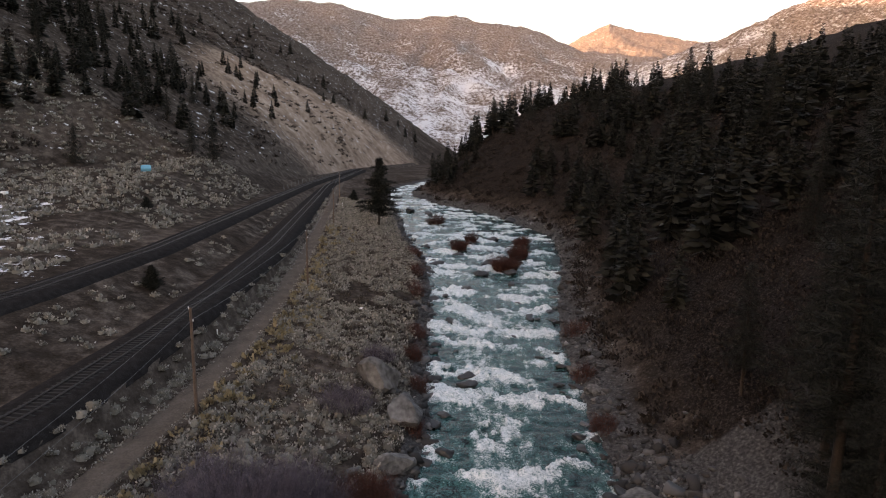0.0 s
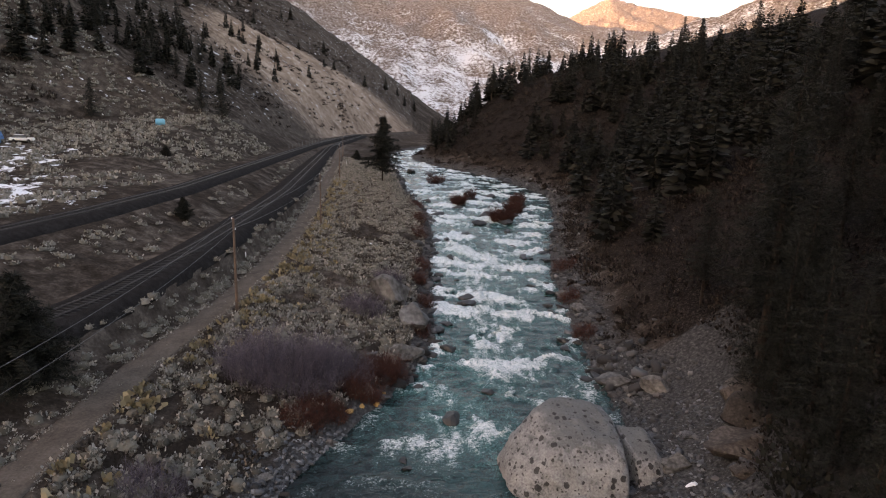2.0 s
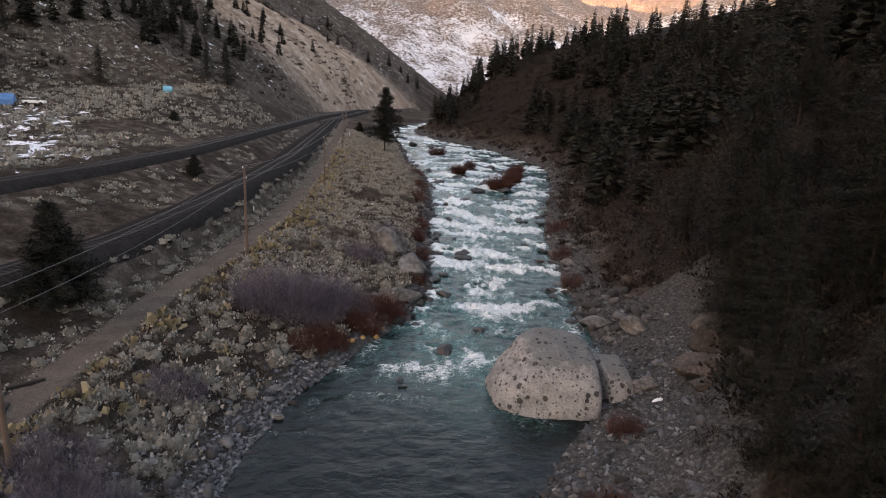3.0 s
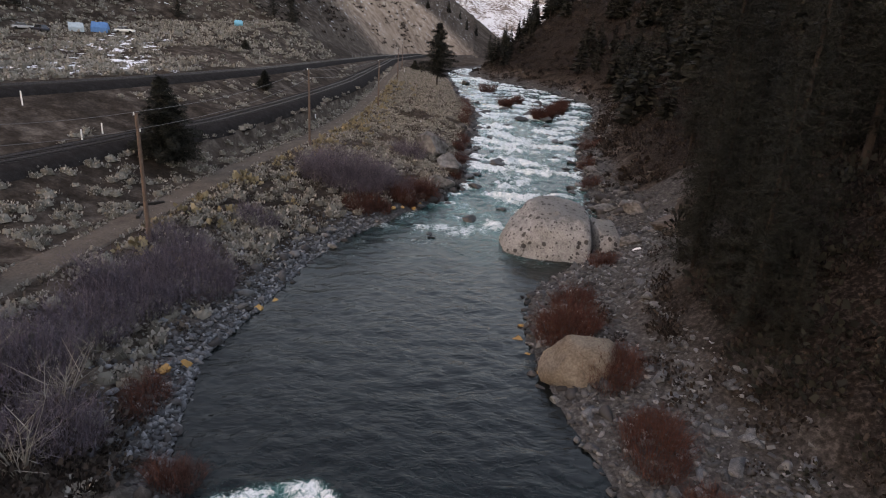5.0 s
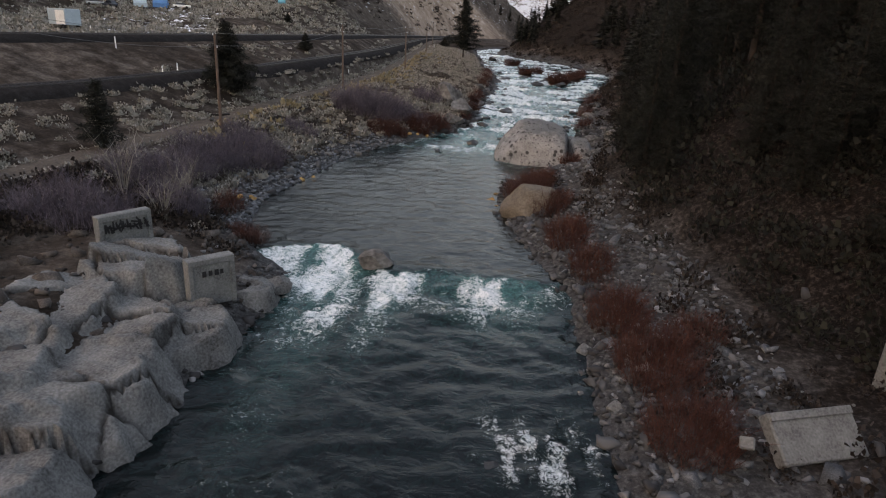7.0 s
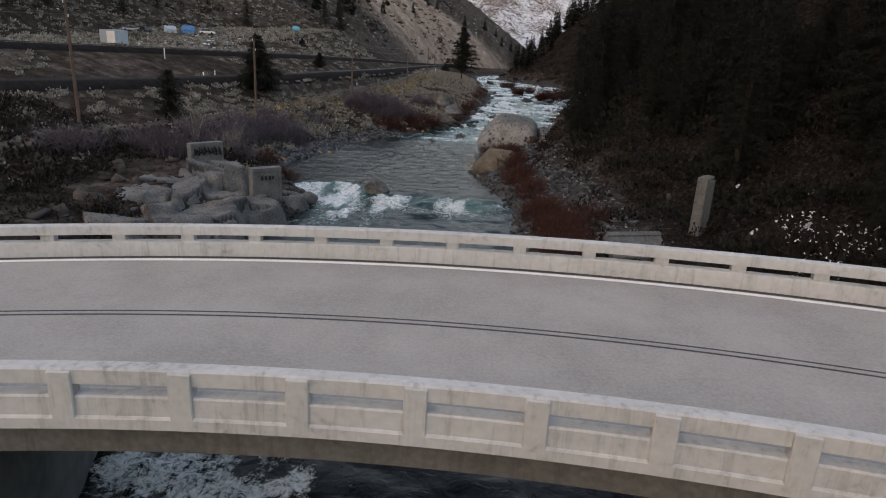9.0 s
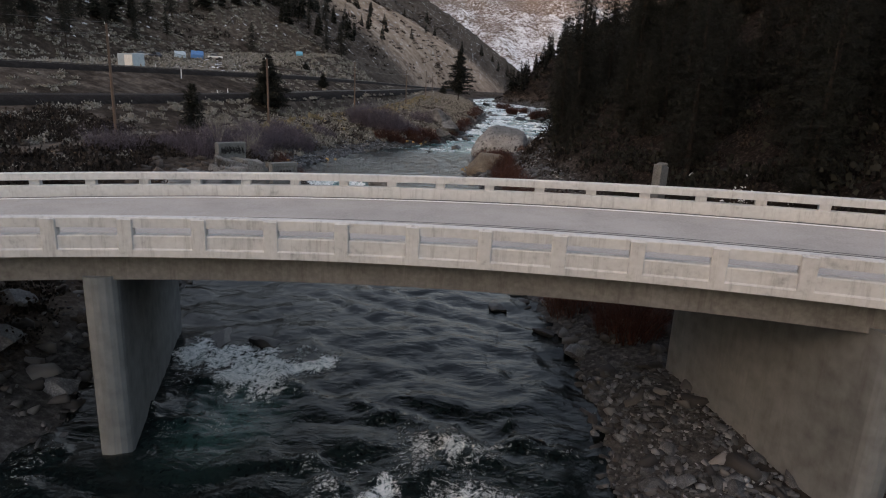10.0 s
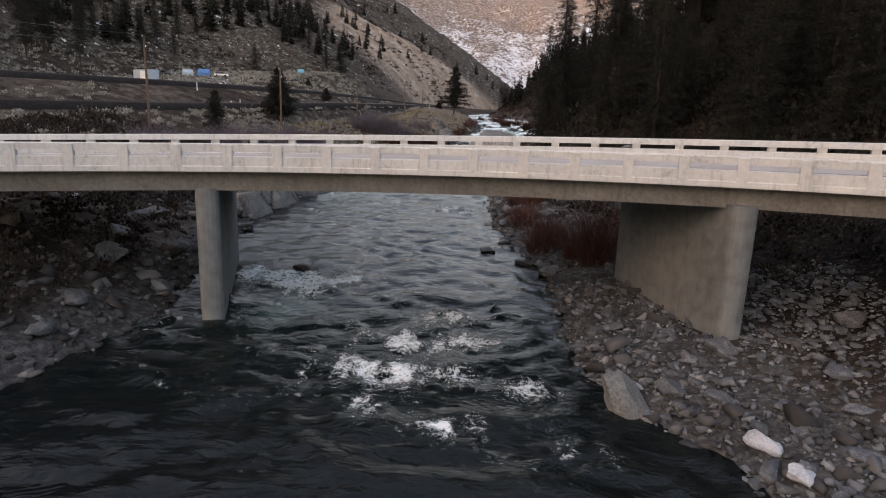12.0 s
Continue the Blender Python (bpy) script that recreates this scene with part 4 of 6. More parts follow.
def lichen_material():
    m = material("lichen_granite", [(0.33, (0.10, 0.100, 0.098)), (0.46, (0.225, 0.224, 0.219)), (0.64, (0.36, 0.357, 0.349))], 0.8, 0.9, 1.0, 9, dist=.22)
    n, k = m.node_tree.nodes, m.node_tree.links
    b = n["Principled BSDF"]
    src = b.inputs["Base Color"].links[0].from_socket
    g = n.new("ShaderNodeNewGeometry").outputs["Position"]
    wob = n.new("ShaderNodeTexNoise")
    wob.inputs["Scale"].default_value, wob.inputs["Detail"].default_value = 3.5, 4
    k.new(g, wob.inputs["Vector"])
    scl = n.new("ShaderNodeVectorMath")
    scl.operation, scl.inputs["Scale"].default_value = "SCALE", 0.28
    k.new(wob.outputs["Color"], scl.inputs[0])
    shift = n.new("ShaderNodeVectorMath")
    k.new(g, shift.inputs[0]), k.new(scl.outputs[0], shift.inputs[1])
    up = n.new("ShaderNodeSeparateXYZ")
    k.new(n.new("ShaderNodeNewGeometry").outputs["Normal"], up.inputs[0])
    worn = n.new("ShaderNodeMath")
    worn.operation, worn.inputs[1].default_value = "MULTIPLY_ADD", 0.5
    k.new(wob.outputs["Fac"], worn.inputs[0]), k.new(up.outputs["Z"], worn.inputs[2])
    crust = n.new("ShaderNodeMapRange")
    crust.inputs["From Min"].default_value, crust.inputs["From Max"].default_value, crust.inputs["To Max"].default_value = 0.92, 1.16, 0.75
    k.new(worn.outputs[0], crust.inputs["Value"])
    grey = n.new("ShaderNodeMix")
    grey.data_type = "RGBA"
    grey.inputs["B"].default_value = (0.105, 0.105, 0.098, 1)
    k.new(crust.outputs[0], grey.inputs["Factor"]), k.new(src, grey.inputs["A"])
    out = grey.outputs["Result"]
    for scale, size, tint in ((1.6, 0.42, (0.022, 0.021, 0.02)), (3.4, 0.36, (0.05, 0.048, 0.045))):
        vor = n.new("ShaderNodeTexVoronoi")
        vor.inputs["Scale"].default_value = scale
        k.new(shift.outputs[0], vor.inputs["Vector"])
        sep = n.new("ShaderNodeSeparateColor")
        k.new(vor.outputs["Color"], sep.inputs[0])
        lim = n.new("ShaderNodeMath")
        lim.operation, lim.inputs[1].default_value = "MULTIPLY", size
        k.new(sep.outputs[0], lim.inputs[0])
        gap = n.new("ShaderNodeMath")
        gap.operation = "SUBTRACT"
        k.new(lim.outputs[0], gap.inputs[0]), k.new(vor.outputs["Distance"], gap.inputs[1])
        st = n.new("ShaderNodeMapRange")
        st.inputs["From Min"].default_value, st.inputs["From Max"].default_value, st.inputs["To Max"].default_value = 0.0, 0.05, 0.85
        k.new(gap.outputs[0], st.inputs["Value"])
        mx = n.new("ShaderNodeMix")
        mx.data_type = "RGBA"
        mx.inputs["B"].default_value = (*tint, 1)
        k.new(st.outputs[0], mx.inputs["Factor"]), k.new(out, mx.inputs["A"])
        out = mx.outputs["Result"]
    k.new(out, b.inputs["Base Color"])
    return m


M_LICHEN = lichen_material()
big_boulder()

for i, (x, y, s, st) in enumerate(((-8.4, 105.4, 2.9, (1, .9, 1.1)), (-11.4, 111.0, 2.8, (1.1, .8, 1.1)), (-9.7, 97.2, 2.3, (1, .85, .9)), (-13.0, 89.6, 1.0, (1, .8, 1.0)), (-18.6, 74.6, 1.2, (1, .6, .5)), (-19.3, 77.2, .9, (1, .6, .5)),
                                   (10.4, 92.4, 2.1, (1, .8, .6)), (13.2, 89.2, 1.7, (1, .8, .8)), (10.4, 88.2, 1.0, (1, .6, .6)), (9.6, 77.2, 1.3, (1, .9, .8)), (12.6, 111.5, 1.6, (1, .8, .8)), (12.5, 119, 1.2, (1, 1, .8)))):
    rock("boulder", x, y, s, M_BOULDER, "grey granite boulder on the river bank", i, stretch=st, group="bank boulders")
for i, (x, y, s) in enumerate(((-1.8, 91.2, .85), (-5.8, 86.2, 1.3), (-9.7, 80.4, .7), (-1.2, 115.2, 1.5), (-9.5, 79.4, .6), (9.7, 176, 2.2), (13.0, 168, 2.6), (6.7, 167.5, 1.9), (-6.4, 259, 3.4), (0.2, 252, 2.6), (-1.3, 176.5, 2.0), (-1.7, 138, 1.2), (10.8, 147.5, .8),
                               (-0.9, 117.3, 1.3), (-6.0, 123, 1.4), (24, 168.5, 1.8), (33, 234, 3), (25, 237, 2.4), (-2.0, 24.6, .5), (3.3, -6.0, .4), (2.4, 12.6, .8), (3.4, 15.1, .7), (4.6, 10, .7), (-3.5, 150, 1.2), (3, 157, 1.3), (12, 160, 1.2), (17, 178, 1.5), (4, 186, 1.6), (8, 200, 1.6), (15, 205, 1.8), (21, 196, 1.6), (-3, 196, 1.6), (7, 131, .9), (11, 139, 1.0), (9, 123, .9), (8.4, 103, .9), (-4.4, 108, 1.0), (-5.2, 117, 1.1), (-4.3, 141, 1.2))):
    rock("river_rock", x, y, s, M_WETROCK, "dark wet rock standing in the rapids", i + 2, z=float(water_z(y)) - .1, stretch=(1, .75, .62), group="rocks in the river", sink=.2)
for i, (x, y, s) in enumerate(((-9.4, 6.9, .95), (-7.4, 6.8, .8), (-5.9, 6.5, .6), (.3, -.2, .5), (4.6, 4.6, .5), (5.4, 12.2, .5))):
    rock("river_rock", x, y, s, M_WETROCK, "dark wet rock with water pouring over it", i, z=float(water_z(y)) - .2, stretch=(1.2, .7, .55), group="rocks in the river", sink=.2)
rrng = np.random.default_rng(61)
for i in range(64):
    y = rrng.uniform(92, 215)
    side, inset = (-1 if i % 2 else 1), abs(rrng.normal(0, 1.6)) + .2
    x = float(bank_l(y)) + inset if side < 0 else float(bank_r(y)) - inset
    rock("river_rock", x, y, rrng.uniform(.35, 1.15), M_WETROCK, "dark wet rock at the edge of the rapids", i, z=float(water_z(y)) - .05, stretch=(1, .75, .6), group="rocks in the river", sink=.2)
for i, (x, y, s, st) in enumerate(((13.2, 75.6, 2.6, (1.2, .9, 1.0)), (15.4, 79.2, 2.5, (1, 1, 1.1)), (11.6, 72.4, 1.7, (1, .8, .9)), (17.2, 82.4, 2.3, (1, .9, 1.1)), (12.2, 69.0, 1.4, (1, .9, .8)), (14.6, 71.8, 1.9, (1, .8, 1.0)))):
    rock("rock_bluff", x, y, s, M_BROWNROCK, "brown weathered rock outcrop on the shaded slope", i, stretch=(st[0], st[1], st[2] * .7), group="slope outcrops", sink=.4)
rock("weir_rock", -9.4, 40.9, 1.35, M_BOULDER, "grey-brown rock standing at the lip of the rapid", 1, z=1.75, turn=20, stretch=(1, .9, .8), sink=.1)
for i, (x, y, s, st) in enumerate(((7.15, -6.6, 1.3, (1.15, .5, .75)), (8.6, -5.9, .6, (1, .9, .9)), (10.3, -8.8, .62, (1, .6, .7)), (10.75, -10.1, .6, (.8, 1, .9)), (9.1, -1.3, .4, (1, .8, .9)), (6.3, -2.1, .65, (1, .7, .6)), (7.0, -.9, .5, (1, .8, .7)), (5.9, 8.0, .9, (1, .8, .8)), (11.0, -3.5, .7, (1, .9, .7)), (12.2, -5.2, .7, (1, .8, .6)),
                                   (14.0, -5.3, .7, (1, .8, .5)), (16.3, -1.6, .9, (1, .8, .9)), (3.6, 19.4, .9, (1, .7, .6)), (6.4, 20.8, 1.0, (1, .8, .7)), (9.9, -6.8, .55, (1, .8, .6)), (11.6, -8.2, .6, (1, .8, .5)), (12.6, -9.6, .6, (1, .9, .5)), (13.4, -7.6, .5, (1, .7, .6)),
                                   (-12.6, 1.2, .8, (1, .8, .7)), (-14.5, 6.2, 1.1, (1, .8, .7)), (-13.8, -2.8, .8, (1, .8, .6)), (-11.3, -.8, .7, (1, .7, .5)), (-13.5, -5.2, .8, (1, .8, .6)), (-14.6, 14.8, 1.2, (1, .7, .5)), (-15.2, 1.6, 1.2, (1, .8, .6)), (-16.8, 4.6, 1.0, (1, .8, .7)), (-17.6, 9.5, 1.2, (1, .7, .6)))):
    pale = i in (0, 2, 3)
    ob = rock("bank_stone", x, y, s, (M_LEDGE if i == 0 else M_PALESTONE) if pale else M_STONE, "pale smooth boulder at the water's edge" if pale else "grey angular stone on the bank under the bridge", i + 1, stretch=st, group="stones by the bridge")
    if i == 0:
        ob.matrix_world = pose(7.2, -6.55, hgt(7.2, -6.55) + .42, 12, 38, -52) @ Matrix.Diagonal((1.35, .85, .55, 1))


tan = part("tan_boulder", cut_rock("tan_boulder", (((-.2, -.85, .5), 1.35), ((.1, -.1, 1), 1.5), ((-.8, -.2, .55), 1.6), ((.85, -.2, .5), 1.65), ((0, 1, .3), 1.3), ((0, 0, -1), 1.2), ((-.5, -.6, -.2), 1.8), ((.5, -.8, .2), 1.6)), 5.0, 2.4, .09, .07), M_TAN)
tan.location = (.8, 53.6, hgt(.8, 53.6) + .25)
tan.scale = (1.15, 1, 1)
tagged(tan, "long tan boulder among the red willows", "rock", "bank boulders")


def scatter_stones(name, spots, sizes, mat, label, singles=0):
    """Many stones in one mesh: distorted icosahedra, flattened, each with its own turn."""
    base = []
    for s in range(9):
        bm = bmesh.new()
        r = np.random.default_rng(100 + s)
        for p in r.normal(size=(10, 3)):
            q = np.sign(p) * np.abs(p / np.linalg.norm(p)) ** .75 * np.array([1, r.uniform(.6, .9), r.uniform(.4, .65)])
            bm.verts.new(q)
        hull = bmesh.ops.convex_hull(bm, input=bm.verts)
        bmesh.ops.delete(bm, geom=list({v for v in hull["geom_interior"] if isinstance(v, bmesh.types.BMVert)} | {v for v in hull["geom_unused"] if isinstance(v, bmesh.types.BMVert)}), context="VERTS")
        bmesh.ops.triangulate(bm, faces=bm.faces)
        bm.verts.index_update()
        co = np.array([v.co for v in bm.verts])
        base.append((co, np.array([[v.index for v in f.verts] for f in bm.faces])))
        bm.free()
    V, F, at = [], [], 0
    r = np.random.default_rng(5)
    spots, sizes = np.asarray(spots), np.asarray(sizes)
    clear = off_road(spots[:, 0], spots[:, 1])
    spots, sizes = spots[clear], sizes[clear]
    root = None
    if singles:
        root = thing(name, label, "stones", kind="structure")
        order = np.argsort(-np.asarray(sizes))
        shapes = []
        for s, (co, f) in enumerate(base):
            shapes.append(tri_mesh("stone", co, f))
            shapes[-1].materials.append(M_STONE if mat is not M_SLOPEROCK else M_BROWNROCK)
        for i in order[:singles]:
            o = part("stone", shapes[int(r.integers(0, 9))], None, root)
            o.matrix_world = Matrix.Translation((spots[i][0], spots[i][1], spots[i][2] + .12 * sizes[i])) @ Euler((r.normal(0, .3), r.normal(0, .3), r.uniform(0, 6.28))).to_matrix().to_4x4() @ Matrix.Diagonal((sizes[i],) * 3 + (1,))
        spots, sizes = np.asarray(spots)[order[singles:]], np.asarray(sizes)[order[singles:]]
    for (x, y, z), s in zip(spots, sizes):
        co, f = base[int(r.integers(0, 9))]
        a, b_, c = r.uniform(0, 6.28), r.normal(0, .3), r.normal(0, .3)
        q = co @ np.array(Euler((b_, c, a)).to_matrix()).T * s
        V.append(q + (x, y, z + .12 * s))
        F.append(f + at)
        at += len(co)
    me = tri_mesh(name, np.concatenate(V), np.concatenate(F))
    me.materials.append(mat)
    if root:
        return tagged(part("small_stones", me, mat, root), kind="stuff")
    return tagged(new(name, me), label, "stones", kind="stuff")


def bank_spots(n, side, y0, y1, reach, r):
    y = r.uniform(y0, y1, n)
    d = np.abs(r.normal(0, reach, n)) - 0.5
    x = bank_l(y) - d if side < 0 else bank_r(y) + d
    return np.stack([x, y, height(x, y)], -1)


sp = np.concatenate([bank_spots(900, -1, 41, 83, 2.2, rng), bank_spots(2600, -1, -30, 40, 4.0, rng), bank_spots(2200, -1, 83, 260, 2.0, rng), bank_spots(2600, 1, -30, 48, 4.0, rng), bank_spots(2200, 1, 48, 100, 3.6, rng), bank_spots(2600, 1, 100, 300, 3.0, rng)])
scatter_stones("bank_cobbles", sp, rng.lognormal(-1.95, .6, len(sp)).clip(.07, .7) * np.where(sp[:, 1] > 90, 1.6, 1.0), M_COBBLE, "grey and brown cobbles along the river banks")
y = rng.uniform(43, 84, 3600)
x = bank_l(y) - rng.uniform(-.6, 1, 3600) ** 2 * 5.2 * np.sign(rng.uniform(-.1, 1, 3600))
sp = np.column_stack([x, y, height(x, y)])
scatter_stones("cobble_beach", sp, rng.lognormal(-1.85, .4, len(sp)).clip(.08, .4), M_PEBBLE, "grey cobbles packed along the inner bank of the bend", 200)
y = rng.uniform(24, 86, 3400)
x = bank_r(y) + rng.uniform(.8, 8.5, 3400)
sp = np.column_stack([x, y, height(x, y)])
scatter_stones("gravel_apron", sp, rng.lognormal(-2.1, .6, len(sp)).clip(.06, .6), M_PEBBLE, "grey gravel and stones between the willows and the forest", 200)
sp = np.stack([rng.uniform(5, 20, 8200), rng.uniform(-16, 6, 8200)], -1)
sp = sp[sp[:, 0] > bank_r(sp[:, 1]) - .6]
sp = np.column_stack([sp, height(sp[:, 0], sp[:, 1])])
scatter_stones("stony_bank", sp, rng.lognormal(-2.5, .62, len(sp)).clip(.05, .40), M_PEBBLE, "broken grey stones covering the bank by the bridge", 290)
sp = np.stack([rng.uniform(2.5, 9, 1100), rng.uniform(26, 44, 1100)], -1)
sp = sp[sp[:, 0] > bank_r(sp[:, 1]) + 1]
sp = np.column_stack([sp, height(sp[:, 0], sp[:, 1])])
scatter_stones("gravel_bar", sp, rng.lognormal(-2.1, .4, len(sp)).clip(.06, .3), M_COBBLE, "pale gravel bar above the red willows")
sp = np.stack([rng.uniform(-42, -12, 1700), rng.uniform(-16, 42, 1700)], -1)
sp = sp[(sp[:, 0] < bank_l(sp[:, 1]) - 1)]
sp = np.column_stack([sp, height(sp[:, 0], sp[:, 1])])
scatter_stones("slope_rocks", sp, rng.lognormal(-1.45, .6, len(sp)).clip(.12, .9), M_SLOPEROCK, "brown angular rocks on the bank below the access road", 260)
for i, (x, y, s) in enumerate(((-22.4, 50.6, .55), (-21.9, 52.0, .4), (-20.6, 60.5, .5), (-19.9, 62.2, .45), (-19.5, 64.6, .4), (-14.2, 86.4, .4), (-13.2, 87.6, .35), (-12.0, 88.6, .35), (-11.4, 90.4, .35), (-2.6, 58.6, .45), (-2.2, 56.6, .4), (-1.6, 54.4, .45), (-2.2, 60.6, .4), (-1.2, 51.4, .35), (1.2, 45.0, .5), (2.4, 33.2, .45), (2.8, 31.6, .4), (3.0, 28.4, .4))):
    rock("stained_stone", x, y, s, M_OCHRE if i < 13 else M_LEDGE, "ochre-stained stone at the waterline" if i < 13 else "pale round stone at the waterline", i, group="waterline stones")


def cracked(m):
    """The ledge's stone, dark brown in its joints and along thin cracks."""
    m = m.copy()
    n, k = m.node_tree.nodes, m.node_tree.links
    b = n["Principled BSDF"]
    src = b.inputs["Base Color"].links[0].from_socket
    a = n.new("ShaderNodeAttribute")
    a.attribute_name = "crack"
    mx = n.new("ShaderNodeMix")
    mx.data_type = "RGBA"
    mx.inputs["B"].default_value = (0.022, 0.018, 0.015, 1)
    warp = n.new("ShaderNodeTexNoise")
    warp.inputs["Scale"].default_value, warp.inputs["Detail"].default_value = .9, 5
    g = n.new("ShaderNodeNewGeometry").outputs["Position"]
    k.new(g, warp.inputs["Vector"])
    shift = n.new("ShaderNodeVectorMath")
    k.new(g, shift.inputs[0]), k.new(warp.outputs["Color"], shift.inputs[1])
    vor = n.new("ShaderNodeTexVoronoi")
    vor.feature = "DISTANCE_TO_EDGE"
    vor.inputs["Scale"].default_value = .3
    k.new(shift.outputs[0], vor.inputs["Vector"])
    thin = n.new("ShaderNodeMapRange")
    thin.inputs["From Min"].default_value, thin.inputs["From Max"].default_value = .02, .004
    thin.inputs["To Max"].default_value = .22
    k.new(vor.outputs["Distance"], thin.inputs["Value"])
    both = n.new("ShaderNodeMath")
    both.operation = "MAXIMUM"
    k.new(a.outputs["Fac"], both.inputs[0]), k.new(thin.outputs[0], both.inputs[1])
    k.new(both.outputs[0], mx.inputs["Factor"]), k.new(src, mx.inputs["A"]), k.new(mx.outputs["Result"], b.inputs["Base Color"])
    return m


def bedrock():
    """A fractured bedrock ledge: tilted plates with dark joints, as one height sheet with a skirt."""
    xs, ys = np.arange(-27, -12.6, .12), np.arange(16.5, 39.2, .12)
    X, Y = np.meshgrid(xs, ys, indexing="ij")
    w1, w2 = X + .16 * fbm(X, Y, 1.6, 3, 1.2), Y + .16 * fbm(X, Y, 1.6, 3, 5.2)
    r = np.random.default_rng(21)
    seeds = np.stack([r.uniform(-27, -12.6, 48), r.uniform(16.5, 39, 48)], -1)
    d = np.hypot(w1[..., None] - seeds[:, 0], (w2[..., None] - seeds[:, 1]) * 1.3)
    order = np.argsort(d, -1)[..., :2]
    d1, d2 = np.take_along_axis(d, order[..., :1], -1)[..., 0], np.take_along_axis(d, order[..., 1:2], -1)[..., 0]
    cell = order[..., 0]
    tilt = r.normal(0, .17, (48, 2))
    lift = r.normal(0, .26, 48)
    small = np.stack([r.uniform(-27, -12.6, 620), r.uniform(16.5, 39, 620)], -1)
    chip = r.normal(0, .05, 620)[np.argmin(np.abs(w1[..., None] * 1.5 - small[:, 0] * 1.5) + np.abs(w2[..., None] - small[:, 1]), -1)]
    plate = lift[cell] + tilt[cell, 0] * (X - seeds[cell, 0]) + tilt[cell, 1] * (Y - seeds[cell, 1])
    joint = np.clip(1.2 - (d2 - d1) / .13, 0, 1)
    Z = np.full_like(X, -2.0)
    for cx, cy, rx, ry, top in ((-20.2, 33.4, 3.4, 3.0, 4.5), (-16.4, 30.2, 2.7, 2.9, 2.6), (-15.0, 35.6, 1.6, 1.8, 2.3), (-18.6, 25.4, 4.4, 5.0, 2.9), (-22.4, 28.5, 4.2, 5.0, 3.9), (-17.6, 20.8, 2.8, 3.4, 2.4), (-21.6, 23.8, 4.4, 4.8, 3.4), (-18.6, 29.2, 3.4, 3.0, 3.1)):
        e = np.hypot((X - cx) / rx, (Y - cy) / ry) + .12 * fbm(X, Y, 1.1, 3, 8.0)
        Z = np.maximum(Z, -1.2 + (top + 1.2) * np.clip((1.2 - e) * 2.0, 0, 1) ** .8)
    Z = Z + np.where(Z > 0, .8 * plate + .6 * chip - .34 * joint + .16 * np.abs(fbm(X * .6 + Y * .5, Y * 1.5, 1.5, 5, 2.0)), 0)
    P, quads = np.stack([X, Y, Z], -1).reshape(-1, 3), grid_faces(len(xs), len(ys))
    root, mat = thing("bedrock_outcrop", "pale fractured bedrock ledge beside the river", "rock"), cracked(M_LEDGE)
    of = cell.ravel()[quads[:, 0]]
    for c in range(48):
        q = quads[(of == c) & (P[quads, 2].max(1) > -1.5)]
        if len(q) > 20:
            used_v, back = np.unique(q, return_inverse=True)
            me = tri_mesh("rock_plate", P[used_v], back.reshape(-1, 4))
            attribute(me, "crack", joint.ravel()[used_v])
            part("rock_plate", me, mat, root)
    return root


bedrock()
rock("ledge_block", -14.3, 36.6, 1.35, M_LEDGE, "flat pale bedrock block at the water's edge", 2, z=1.6, turn=30, stretch=(1, .8, .75))

# ---- plants ----


